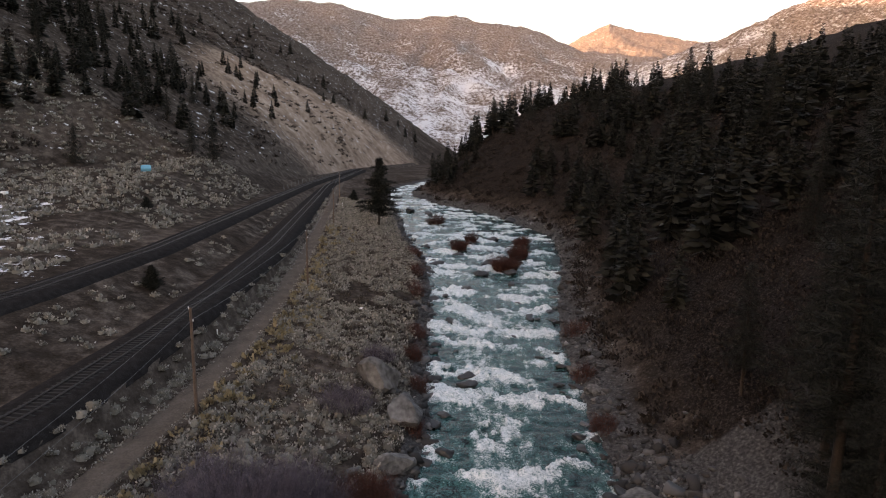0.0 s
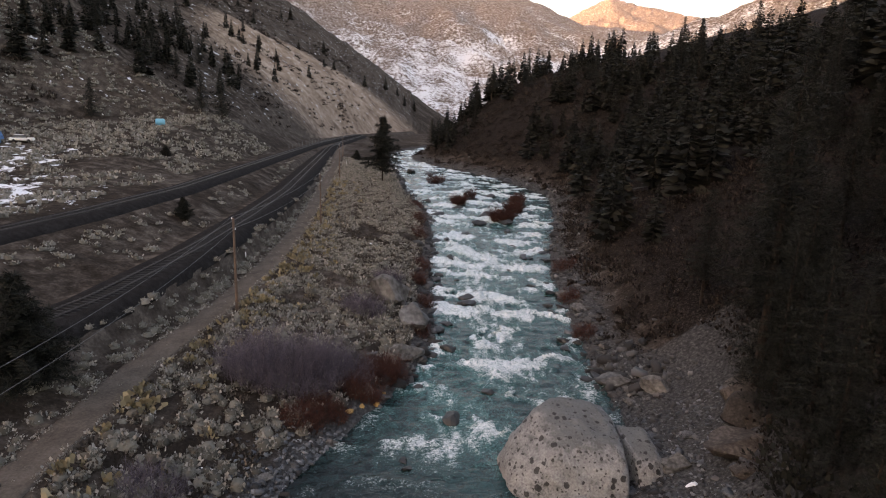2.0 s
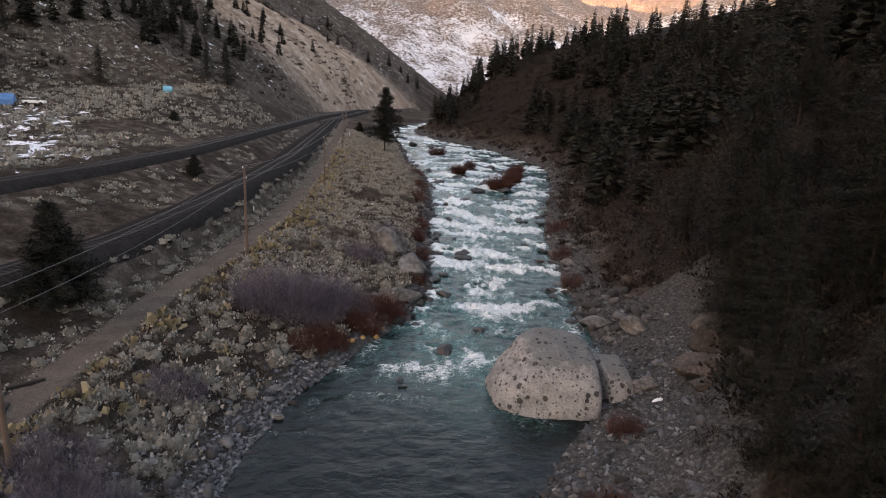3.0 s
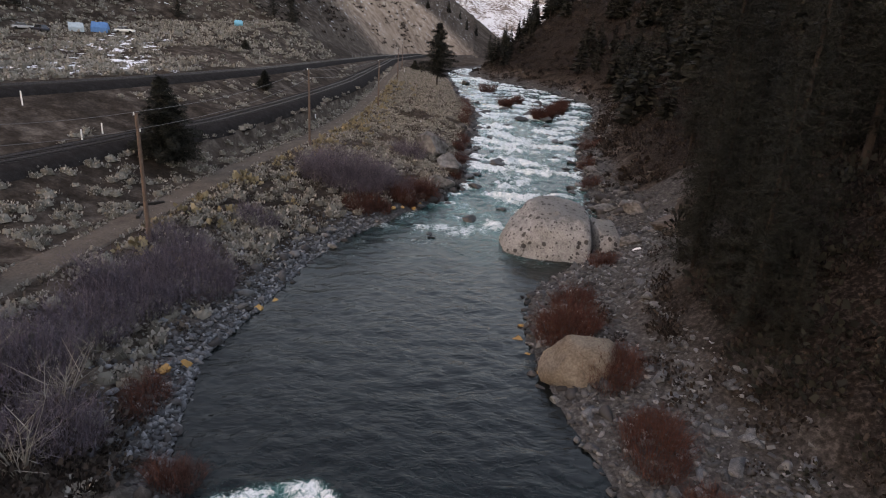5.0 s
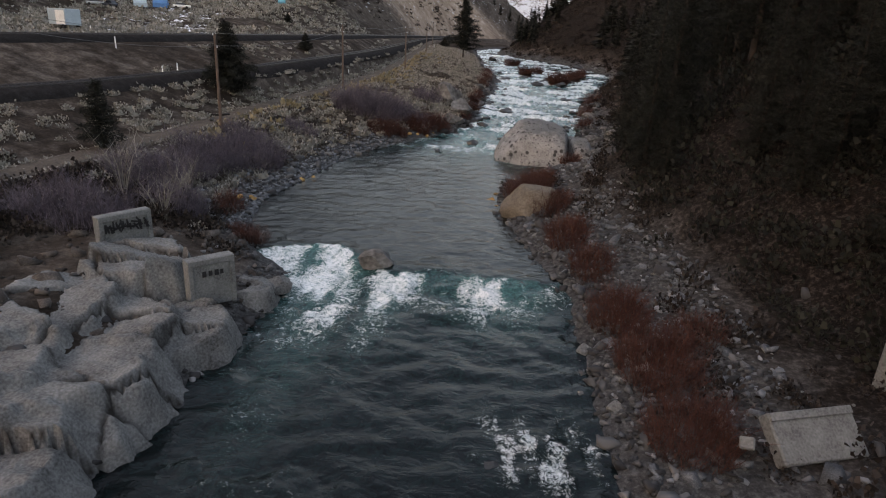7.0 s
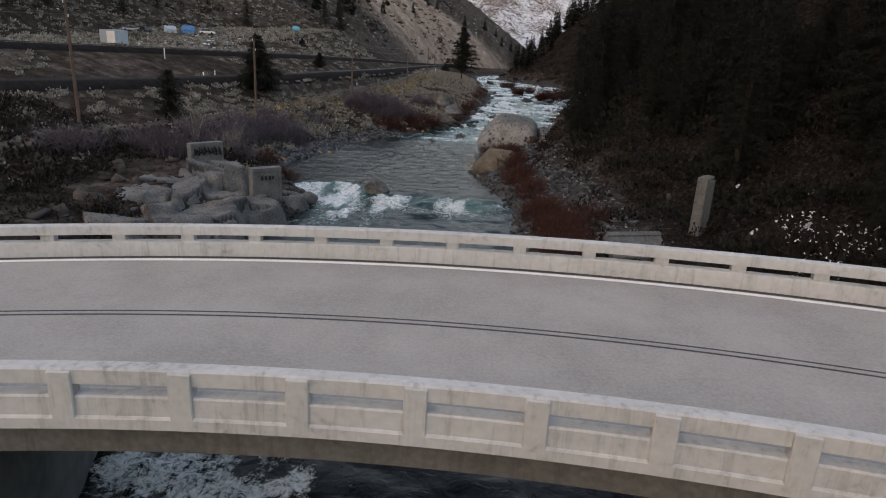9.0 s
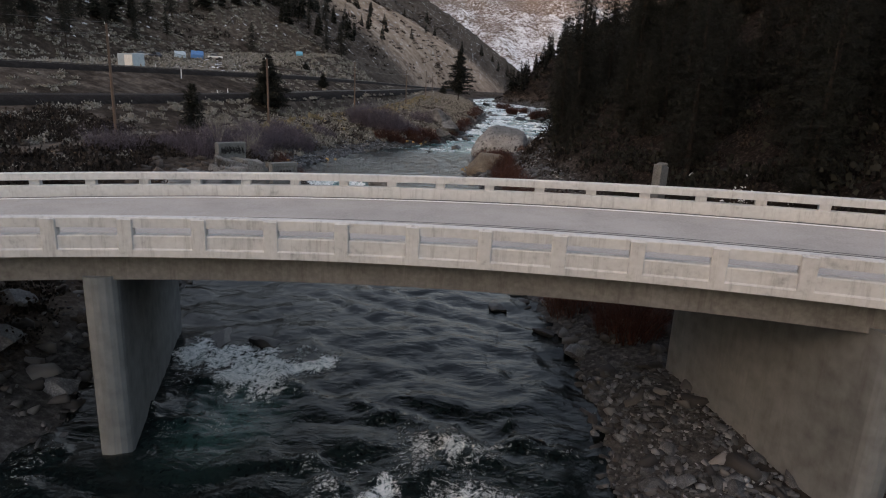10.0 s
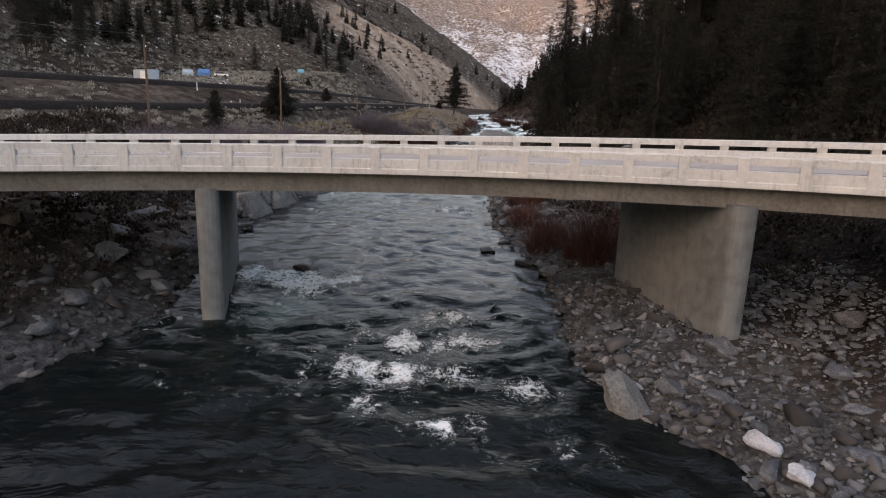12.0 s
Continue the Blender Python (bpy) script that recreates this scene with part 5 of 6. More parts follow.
def leaf_cloud(name, n_bush, spots, sizes, quads, leaf, squash, mat, label, seed, cat="shrub", kind="stuff", ragged=.25, core=False):
    """Bushes as domes of small leaf sprays, all in one mesh."""
    r = np.random.default_rng(seed)
    spots, sizes = np.asarray(spots), np.asarray(sizes)
    n_ = len(spots)
    u = r.normal(size=(n_, quads, 3))
    u /= np.linalg.norm(u, axis=2, keepdims=True)
    u[..., 2] = np.abs(u[..., 2])
    rad = r.uniform(.45, 1.0, (n_, quads, 1)) * (1 + r.normal(0, ragged, (n_, quads, 1)))
    c = u * rad * np.array([1, 1, squash])
    a = r.normal(size=(n_, quads, 3))
    a /= np.linalg.norm(a, axis=2, keepdims=True)
    up = u * .7 + np.array([0, 0, .6]) + r.normal(0, .35, (n_, quads, 3))
    up /= np.linalg.norm(up, axis=2, keepdims=True)
    side = np.cross(a, up)
    side /= np.maximum(np.linalg.norm(side, axis=2, keepdims=True), 1e-3)
    L = leaf * r.uniform(.6, 1.4, (n_, quads, 1))
    quad = np.stack([c - side * L * .5, c + side * L * .5, c + up * L * 1.1 + side * L * .25, c + up * L * 1.2 - side * L * .3], 2)
    V = quad * sizes[:, None, None, None] + spots[:, None, None, :] - np.array([0, 0, .05])
    V = V.reshape(-1, 3)
    F = np.arange(len(V)).reshape(-1, 4)
    # solid inner lump, in a darker tone than the leaf sprays
    if core:
        a = np.arange(6) * 1.047 + r.uniform(0, 1, (n_, 1))
        j0, j1 = r.uniform(.5, .85, (n_, 6)), r.uniform(.35, .6, (n_, 6))
        low = np.stack([np.cos(a) * j0, np.sin(a) * j0, np.full((n_, 6), -.1)], -1)
        top = np.stack([np.cos(a) * j1, np.sin(a) * j1, r.uniform(.5, .85, (n_, 6)) * squash], -1)
        C = (np.concatenate([low, top], 1) * sizes[:, None, None] + spots[:, None, :]).reshape(-1, 3)
        q8 = np.array([(i, (i + 1) % 6, 6 + (i + 1) % 6, 6 + i) for i in range(6)] + [(6, 7, 8, 9), (6, 9, 10, 11)])
        F = np.concatenate([F, (q8[None] + len(V) + 12 * np.arange(n_)[:, None, None]).reshape(-1, 4)])
        V = np.concatenate([V, C])
    me = tri_mesh(name, V, F)
    me.materials.append(mat)
    if core:
        me.materials.append(M_SAGECORE)
        me.polygons.foreach_set("material_index", (np.arange(len(F)) >= n_ * quads).astype(np.int32))
    return tagged(new(name, me), label, cat, kind=kind)


def field(n, x0, x1, y0, y1, keep, r):
    x, y = r.uniform(x0, x1, n), r.uniform(y0, y1, n)
    ok = keep(x, y) & off_road(x, y)
    x, y = x[ok], y[ok]
    return np.stack([x, y, height(x, y)], -1)


patch = lambda x, y: fbm(x, y, .12, 3, 9.0)
flat = field(9500, -36, 0, 48, 260, lambda x, y: (x < bank_l(y) - 2.2) & (x > road_x(y) + 2.4) & (patch(x, y) > -.75), rng)
strip = field(7000, -60, -24, 20, 300, lambda x, y: (x < road_x(y) - 1.8) & (x > low_x(y) + 3.2) & ((y > 60) | (patch(x, y) > -.2)), rng)
mid_strip = field(3000, -75, -34, 20, 260, lambda x, y: (x < low_x(y) - 4.6) & (x > up_x(y) + 4.6) & (patch(x, y * .6) > -.1) & (x < low_x(y) - 4 + 5 * (patch(y, x) > 0)), rng)
terr = field(5000, -140, -50, 60, 250, lambda x, y: (x < up_x(y) - 7) & (patch(x, y) > -.55), rng)
for nm, sp, lo, hi, q, lf in (("sagebrush_flat", flat, .38, .95, 30, .24), ("sagebrush_strip", strip, .35, .9, 50, .18), ("sagebrush_cutting", mid_strip, .3, .75, 28, .25), ("sagebrush_terrace", terr, .45, 1.1, 11, .4)):
    leaf_cloud(nm, 0, sp, rng.uniform(lo, hi, len(sp)), q, lf, .62, M_SAGE, "grey-green sagebrush covering the dry slope", len(sp), core=True)
filler = field(3600, -36, 0, 42, 200, lambda x, y: (x < bank_l(y) - 1.8) & (x > road_x(y) + 2.0), rng)
leaf_cloud("dry_weeds", 0, filler, rng.uniform(.25, .6, len(filler)), 30, .3, 1.1, M_WEED, "brown dry weeds between the sagebrush", 27, "grass")
grass = field(3600, -36, -2, 60, 200, lambda x, y: (x > road_x(y) + 1.9) & (x < road_x(y) + 1.9 + np.abs(rng.normal(0, 3.2, x.shape))) & (x < bank_l(y) - 3), rng)
leaf_cloud("dry_grass", 0, grass, rng.uniform(.25, .55, len(grass)), 16, .7, 1.3, M_GRASS, "yellow dry grass along the access road", 3, "grass")
verge = field(16000, -45, -24, 40, 230, lambda x, y: (np.abs(np.abs(x - road_x(y)) - 1.45) < .35) | (np.abs(x - road_x(y)) < .2), rng)
leaf_cloud("road_weeds", 0, verge, rng.uniform(.1, .3, len(verge)) * np.where(np.abs(verge[:, 0] - road_x(verge[:, 1])) < .3, .55, 1), 12, .5, 1.0, M_SAGE, "low dry weeds along the ruts of the access road", 23, "grass")
hill = field(6500, -330, -40, 150, 620, lambda x, y: (x < foot_l(y) - 2) & (patch(x * .5, y * .5) > .0), rng)
leaf_cloud("hillside_shrubs", 0, hill, rng.uniform(.7, 2.0, len(hill)), 26, .28, .7, M_DARKBRUSH, "dark shrubs scattered on the rocky hillside", 4)
right_brush = field(9500, 2, 90, -20, 330, lambda x, y: (x > bank_r(y) + np.where(y < 60, 5.0, np.where(y < 94, 9.0, bench_r(y) * .7))) & ((x > 18) | (y > 4)), rng)
nearer = (right_brush[:, 1] < 85) & (right_brush[:, 0] < 34)
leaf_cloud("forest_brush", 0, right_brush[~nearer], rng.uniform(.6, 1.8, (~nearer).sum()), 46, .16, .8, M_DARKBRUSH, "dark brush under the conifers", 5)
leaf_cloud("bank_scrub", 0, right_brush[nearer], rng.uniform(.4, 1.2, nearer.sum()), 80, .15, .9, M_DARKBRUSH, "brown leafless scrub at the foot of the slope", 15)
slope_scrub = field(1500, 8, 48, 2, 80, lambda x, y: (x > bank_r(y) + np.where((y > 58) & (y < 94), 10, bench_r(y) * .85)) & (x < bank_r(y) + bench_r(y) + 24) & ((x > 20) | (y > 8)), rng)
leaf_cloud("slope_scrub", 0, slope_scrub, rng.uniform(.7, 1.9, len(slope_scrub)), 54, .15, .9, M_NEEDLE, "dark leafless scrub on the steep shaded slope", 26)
rough_left = field(1500, -46, -15, 8, 46, lambda x, y: (x < bank_l(y) - 2) & ((x < -26) | (y > 39)) & (np.abs(x - road_x(y)) > 2.2), rng)
leaf_cloud("rough_scrub", 0, rough_left, rng.uniform(.4, 1.1, len(rough_left)), 55, .19, .9, M_DARKBRUSH, "brown scrub on the rough bank below the road", 16)
bridge_brush = field(900, -40, -13, -14, 24, lambda x, y: (x < bank_l(y) - 2.5), rng)
leaf_cloud("bank_weeds", 0, bridge_brush, rng.uniform(.35, .95, len(bridge_brush)), 70, .15, .9, M_DARKBRUSH, "brown dry brush on the bank beside the bridge", 28)
rough_sage = field(380, -60, -15, 8, 60, lambda x, y: (x < bank_l(y) - 3) & (np.abs(x - road_x(y)) > 2.2) & (x > low_x(y) + 4.6) & ((x < -27) | (y > 40)), rng)
leaf_cloud("rough_sage", 0, rough_sage, rng.uniform(.4, .9, len(rough_sage)), 90, .19, .8, M_SAGE, "grey sagebrush near the river bend", 17)
far_brush = field(700, -16, 60, 90, 330, lambda x, y: (x > bank_r(y) + 2) & (x < bank_r(y) + 9), rng)
leaf_cloud("bank_brush", 0, far_brush, rng.uniform(.5, 1.2, len(far_brush)), 26, .42, .8, M_DARKBRUSH, "brown brush on the stony bank", 6)


def twig_bush(name, x, y, rx, ry, h, stems, mat, label, seed, cat="bush", z=None, group="", lean=.5, width=.015):
    """A leafless thicket: many thin curved stems that fork once, from a wide stool."""
    r = np.random.default_rng(seed)
    n_ = stems
    ang, rad = r.uniform(0, 6.28, n_), np.sqrt(r.uniform(0, 1, n_))
    bx, by = np.cos(ang) * rad * rx * .8, np.sin(ang) * rad * ry * .8
    gz = height(x + bx, y + by) if z is None else np.full(n_, z)
    out = np.stack([np.cos(ang) * rad, np.sin(ang) * rad], -1) * lean + r.normal(0, .42, (n_, 2))
    top = h * (1 - .45 * rad ** 2) * r.uniform(.35, 1.15, n_) * (1 + .3 * fbm(x + bx, y + by, 1.1, 2, 3.0))
    V, F = [], []
    seg = 3
    w = width * r.uniform(.6, 1.3, n_)
    rows = []
    for j in range(seg + 1):
        f = j / seg
        px = x + bx + out[:, 0] * top * (f ** 1.4) * .75 + r.normal(0, .03, n_) * top * f
        py = y + by + out[:, 1] * top * (f ** 1.4) * .75 + r.normal(0, .03, n_) * top * f
        pz = gz - .05 + top * f
        rows.append(np.stack([px, py, pz], -1))
    a = r.uniform(0, 3.14, n_)
    sd = np.stack([np.cos(a), np.sin(a), np.zeros(n_)], -1)

    def strip_of(points, widths, at):
        vs, m_ = [], len(points)
        for j, p in enumerate(points):
            ww = widths * (1 - .75 * j / (m_ - 1))
            vs += [p - sd * ww[:, None], p + sd * ww[:, None]]
        vs = np.stack(vs, 1).reshape(-1, 3)
        i0 = at + np.arange(len(points[0])) * (2 * m_)
        fs = np.concatenate([np.stack([i0 + 2 * j, i0 + 2 * j + 1, i0 + 2 * j + 3, i0 + 2 * j + 2], -1) for j in range(m_ - 1)])
        return vs, fs

    root = thing(name, label, cat, group=group)
    vs, fs = strip_of(rows, w, 0)
    tagged(part("stool", tri_mesh("stool", vs, fs), mat, root), kind="stuff")
    at = 0
    for _ in range(4):
        f = r.uniform(.35, .9, n_)
        p0 = rows[1] + (rows[3] - rows[1]) * f[:, None]
        dr = np.stack([r.normal(0, .65, n_), r.normal(0, .65, n_), r.uniform(.15, 1.0, n_)], -1)
        p1 = p0 + dr * (h * .26)
        vs, fs = strip_of([p0, p1], w * .6, at)
        V.append(vs), F.append(fs)
        at += len(vs)
    tagged(part("crown", tri_mesh("crown", np.concatenate(V), np.concatenate(F)), mat, root), kind="stuff")
    return root


for i, (x, y, rx, ry, h, s) in enumerate(((-20.2, 88.2, 5.6, 3.6, 4.3, 3200), (-15.6, 91.0, 3.6, 2.4, 3.0, 1500), (-25.4, 60.5, 3.6, 3.6, 3.6, 2000), (-27.2, 56.2, 3.2, 3.0, 3.4, 1600), (-14.2, 104.5, 2.8, 2.4, 2.8, 900), (-27.6, 47.0, 3.2, 3.0, 3.6, 1500), (-27.4, 64.0, 2.6, 2.6, 2.8, 900), (-27.2, 52.0, 2.6, 2.8, 3.4, 1100), (-24.8, 73.6, 2.2, 2.0, 2.4, 700), (-26.4, 37.4, 3.6, 3.0, 3.4, 1500), (-11.6, 117.5, 2.2, 2.0, 2.4, 600), (-23.4, 43.4, 2.2, 2.4, 3.0, 900), (-31, 33, 3, 3, 3, 900))):
    twig_bush("willow_thicket", x, y, rx, ry, h * (.88 if y > 80 else .72), int(s * .72), M_WILLOW, "leafless purple-grey willow thicket on the bank", 50 + i, group="grey willows")
for i, (x, y, rx, ry, h, s) in enumerate(((-12.3, 92.0, 2.0, 1.6, 2.0, 600), (-17.6, 83.4, 2.0, 1.2, 1.5, 500), (-7.6, 104, 1.0, 2.0, 1.6, 300), (-16.2, 85.4, 2.4, 1.4, 1.7, 700), (-13.4, 89.0, 2.0, 1.3, 1.8, 700), (-10.9, 93.2, 2.0, 1.6, 2.2, 700), (-7.4, 121.5, 1.2, 1.5, 1.8, 300), (-6.8, 113, 1.2, 1.6, 1.7, 300), (-6.6, 130, 1.2, 2.5, 1.9, 350), (-6.4, 149.5, 1.4, 3, 2.2, 400), (-6.0, 164, 1.4, 3.4, 2.3, 400), (-6.0, 182, 1.6, 3.4, 2.3, 400), (-21.8, 47.6, 1.0, 2.0, 1.5, 350), (-18.4, 43.0, 1.3, 1.2, 1.5, 350),
                                          (0.4, 58.2, 2.4, 2.8, 1.8, 1100), (2.0, 52.6, 1.8, 2.6, 1.6, 700), (2.6, 46.4, 1.7, 3.0, 1.5, 800), (1.6, 62.5, 1.8, 2.0, 1.4, 500), (5.4, 70.6, 1.3, 1.4, 1.5, 300), (15.6, 130, 2, 2.4, 2, 350), (12.6, 116, 1.6, 2, 1.8, 300), (5.2, 30.8, 2.2, 2.8, 1.8, 1000), (3.6, 41.4, 1.5, 2.6, 1.4, 600), (4.3, 35.8, 1.8, 2.6, 1.6, 800), (5.4, 26.2, 2.0, 2.4, 1.6, 800), (7.6, 33.5, 1.6, 2.0, 1.2, 350), (5.9, 12.5, 1.2, 2.0, 2.0, 500), (8.2, 9.5, 1.8, 2.0, 2.6, 800), (4.8, 19, 1.3, 2.4, 1.6, 400), (11, 104, 1.4, 2, 1.8, 300))):
    twig_bush("red_willow", x, y, rx, ry, h, s, M_REDWILLOW, "rust-red leafless willow beside the water", 90 + i, group="red willows", lean=.45)
for i, (x, y, rx, ry, h, s) in enumerate(((12.5, 170.5, 3.0, 2.6, 3.4, 900), (17.5, 183, 2.6, 2.6, 3.0, 700), (4.7, 191, 2.0, 1.8, 3.0, 700), (8.8, 202, 1.6, 1.6, 2.4, 400), (1.2, 231, 3.0, 2.4, 3.0, 500), (21, 197, 2.2, 2.2, 2.8, 500))):
    rock("island_rock", x + .4, y, 1.6 + .3 * (i % 3), M_WETROCK, "dark rock under an island willow", i, z=float(water_z(y)) - .25, stretch=(1.2, 1, .5), group="island rocks", sink=.2)
    twig_bush("island_willow", x, y, rx, ry, h, s, M_REDWILLOW, "rust-red willow on a rock island in the rapids", 140 + i, z=float(water_z(y)) + .15, group="island willows", lean=.6, width=.035)
for i, (x, y, h) in enumerate(((17.0, 23.4, 2.8), (16.0, 18.8, 2.4), (18.3, 20.6, 2.6))):
    shrub = twig_bush("frosted_shrub", x, y, 1.2, 1.2, h, 260, M_DARKBRUSH, "dark leafless shrub with clumps of snow on its twigs", 180 + i, group="frosted shrubs")
    r = np.random.default_rng(400 + i)
    c = np.stack([x + r.normal(0, .65, 60), y + r.normal(0, .65, 60), hgt(x, y) + r.uniform(.45, 1.0, 60) * h], -1)
    q = c[:, None, :] + r.normal(0, .035, (60, 4, 3)) + np.array([[-.045, 0, 0], [.045, 0, 0], [.035, .03, .05], [-.035, .03, .045]])
    tagged(part("snow_clump", tri_mesh("snow_clump", q.reshape(-1, 3), np.arange(240).reshape(-1, 4)), M_SNOW, shrub, "white snow caught in the twigs"), kind="stuff")
for i, (x, y, h) in enumerate(((-26.6, 42.6, 6.5), (-24.2, 45.2, 5.0), (-22.8, 40.6, 4.2))):
    twig_bush("bare_sapling", x, y, .3, .3, h, 22, M_PALETWIG, "pale leafless sapling above the gravel bank", 170 + i, cat="tree", group="saplings", lean=.16, width=.03)


# ---- conifers ----


def conifer(name, h, spread, seed, branches=70, bare=.18, droop=.25, clump=.42, label="", open_crown=.0, q=15):
    r = np.random.default_rng(seed)
    root = thing(name, label, "tree")
    rings, k = 9, 7
    V, F = [], []
    lean = r.normal(0, .012, 2)
    for j in range(rings + 1):
        f = j / rings
        rad = (.0135 * h) * (1 - f) ** .8 + .02
        for i in range(k):
            a = 6.283 * i / k
            V.append((lean[0] * h * f + rad * math.cos(a), lean[1] * h * f + rad * math.sin(a), -.5 + (h + .3) * f))
    for j in range(rings):
        for i in range(k):
            F.append((j * k + i, j * k + (i + 1) % k, (j + 1) * k + (i + 1) % k, (j + 1) * k + i))
    part("trunk", tri_mesh("trunk", np.array(V), np.array(F), True), M_BARK, root)
    pts, size, wood = [], [], []
    for b in range(branches):
        f = bare + (1 - bare) * (b + r.uniform(0, 1)) / branches
        z = h * f
        prof = (1 - f) ** .8 * (.55 + .45 * min(1, (f - bare) * 6 + .3)) + .03
        L = spread * prof * r.uniform(.55, 1.15)
        if open_crown and r.uniform() < open_crown:
            L *= .35
        a = b * 2.39996 + r.normal(0, .3)
        n_ = max(2, int(L / (clump * .62)))
        for i in range(1, n_ + 1):
            g = i / n_
            x, y = math.cos(a) * L * g, math.sin(a) * L * g
            zz = z + L * (.22 * g - droop * g * g) + r.normal(0, .05)
            pts.append((x + lean[0] * z, y + lean[1] * z, zz))
            size.append(clump * (1.15 - .35 * g) * r.uniform(.7, 1.25))
    for i in range(5):
        pts.append((lean[0] * h, lean[1] * h, h * (.95 + .012 * i)))
        size.append(clump * .5)
    pts, size = np.array(pts), np.array(size)
    n_ = len(pts)
    d = r.normal(size=(n_, q, 3))
    d[..., 2] *= .55
    d /= np.linalg.norm(d, axis=2, keepdims=True)
    s = np.cross(d, r.normal(size=(n_, q, 3)))
    s /= np.linalg.norm(s, axis=2, keepdims=True)
    c = pts[:, None] + d * (size * .25)[:, None, None]
    e = size[:, None, None]
    quad = np.stack([c - s * e * .05, c + s * e * .05, c + d * e * .9 + s * e * .028, c + d * e * 1.0 - s * e * .032], 2).reshape(-1, 3)
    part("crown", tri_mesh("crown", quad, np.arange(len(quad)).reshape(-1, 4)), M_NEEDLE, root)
    return root


LBL = "dark green conifer on the forested slope"
pines = [conifer("pine", 16, 4.4, 1, 90, .2, .2, .45, LBL), conifer("pine", 19, 4.3, 2, 105, .12, .3, .44, LBL), conifer("pine", 14, 4.0, 3, 85, .1, .25, .42, LBL), conifer("pine", 21, 5.0, 4, 105, .25, .15, .5, LBL, .15), conifer("pine", 11, 3.4, 5, 75, .06, .3, .4, LBL)]
used = set()


def plant(i, x, y, scale, turn=None, label="", group="conifers on the slope", z=None):
    t = turn if turn is not None else (x * 53 + y * 29) % 360
    m = pose(x, y, (hgt(x, y) if z is None else z) - .1, 0, 0, t)
    if i not in used:
        used.add(i)
        ob = pines[i]
        ob.matrix_world = m @ Matrix.Diagonal((scale, scale, scale, 1))
    else:
        ob = copy_thing(pines[i], m)
        ob.scale = (scale, scale, scale)
    return tagged(ob, label, group=group)


prng = np.random.default_rng(12)
for x, y, i, s in ((17.5, 60, 1, 1.0), (21, 55, 3, 1.0), (25, 52, 0, 1.15), (29, 49, 1, 1.05), (19, 68, 0, 1.1), (24, 62, 3, .9), (33, 44, 3, 1.0), (15, 76, 1, .8), (28, 58, 1, 1.1), (37, 40, 0, 1.1), (41, 34, 1, 1.1), (34, 52, 0, 1.1), (45, 27, 3, .9), (31, 66, 3, 1.0), (40, 48, 1, 1.1)):
    plant(i, x, y, s)
low_pines = [conifer("pine", 18, 4.4, 6, 95, .03, .3, .45, LBL), conifer("pine", 22, 4.8, 7, 110, .05, .25, .47, LBL), conifer("pine", 13, 3.9, 8, 80, .02, .3, .42, LBL)]
pines += low_pines
for x, y, i, s in ((17.6, 82, 3, 1.25), (21.5, 88, 1, 1.2), (20.5, 72, 6, 1.05), (23, 67, 1, 1.2), (26.5, 66, 6, 1.1), (31, 63, 1, 1.25), (36, 60, 6, 1.15), (17, 78, 5, .9), (41, 57, 6, 1.1), (46, 50, 6, 1.15)):
    plant(i, x, y, s)
for _ in range(48):
    y = prng.uniform(14, 56)
    plant(int(prng.integers(5, 8)), float(bank_r(y) + bench_r(y)) + prng.uniform(2, 24), y, prng.uniform(.4, .85))
for _ in range(90):
    y = prng.uniform(14, 92)
    x = float(bank_r(y) + bench_r(y)) + prng.uniform(1, 34)
    if (y > 26 or x > 26) and not (x < 16.5 and 60 < y < 86):
        plant(int(prng.integers(5, 8)), x, y, prng.uniform(.5, .95))
n_set = 0
far_trees = []
while n_set < 400:
    y = prng.uniform(20, 420)
    d = prng.uniform(2, 95)
    x = float(bank_r(y) + bench_r(y)) + d
    if y < 60 and x < 22:
        continue
    if y > 115 or d > 24:
        far_trees.append((x, y, prng.uniform(8, 17)))
    else:
        plant(int(prng.integers(0, 5)), x, y, prng.uniform(.55, .95))
    n_set += 1
for y0, d, i, s in ((150, 30, 0, .9), (185, 42, 3, .9), (215, 40, 1, .95), (240, 52, 3, .9), (262, 40, 0, .9), (290, 36, 1, .9), (312, 30, 3, .8), (335, 22, 1, .8), (350, 14, 0, .8), (330, 10, 4, .9), (300, 8, 2, .9), (318, 4, 2, .9), (345, 5, 2, .8)):
    plant(i, float(bank_r(y0) + bench_r(y0)) + d, y0, s)
for x, y, i, s in ((-67, 240, 2, 1.05), (-75, 246, 2, 1.0), (-96, 217, 4, 1.0), (-88, 262, 0, .7), (-110, 255, 0, .9), (-118, 245, 1, .8), (-101, 275, 2, .9), (-128, 262, 3, .8), (-140, 255, 1, .9), (-92, 300, 4, 1), (-125, 300, 0, .8), (-150, 280, 3, .8), (-135, 320, 2, 1.0), (-112, 335, 2, .9), (-158, 300, 1, .9), (-121, 205, 1, .85), (-130, 215, 0, .9), (-140, 200, 3, .8), (-126, 190, 2, .9), (-150, 230, 1, .9), (-137, 178, 3, .8), (-150, 190, 0, 1), (-128, 160, 1, .9), (-139, 150, 2, 1), (-150, 160, 3, .8), (-129, 140, 0, .8), (-141, 132, 1, .8), (-155, 140, 2, 1), (-134, 118, 3, .7), (-146, 112, 1, .8), (-152, 100, 0, .9), (-137, 98, 2, 1), (-145, 84, 1, .8)):
    plant(i, x, y, s, label="dark conifer on the dry rocky hillside", group="conifers on the dry hillside")
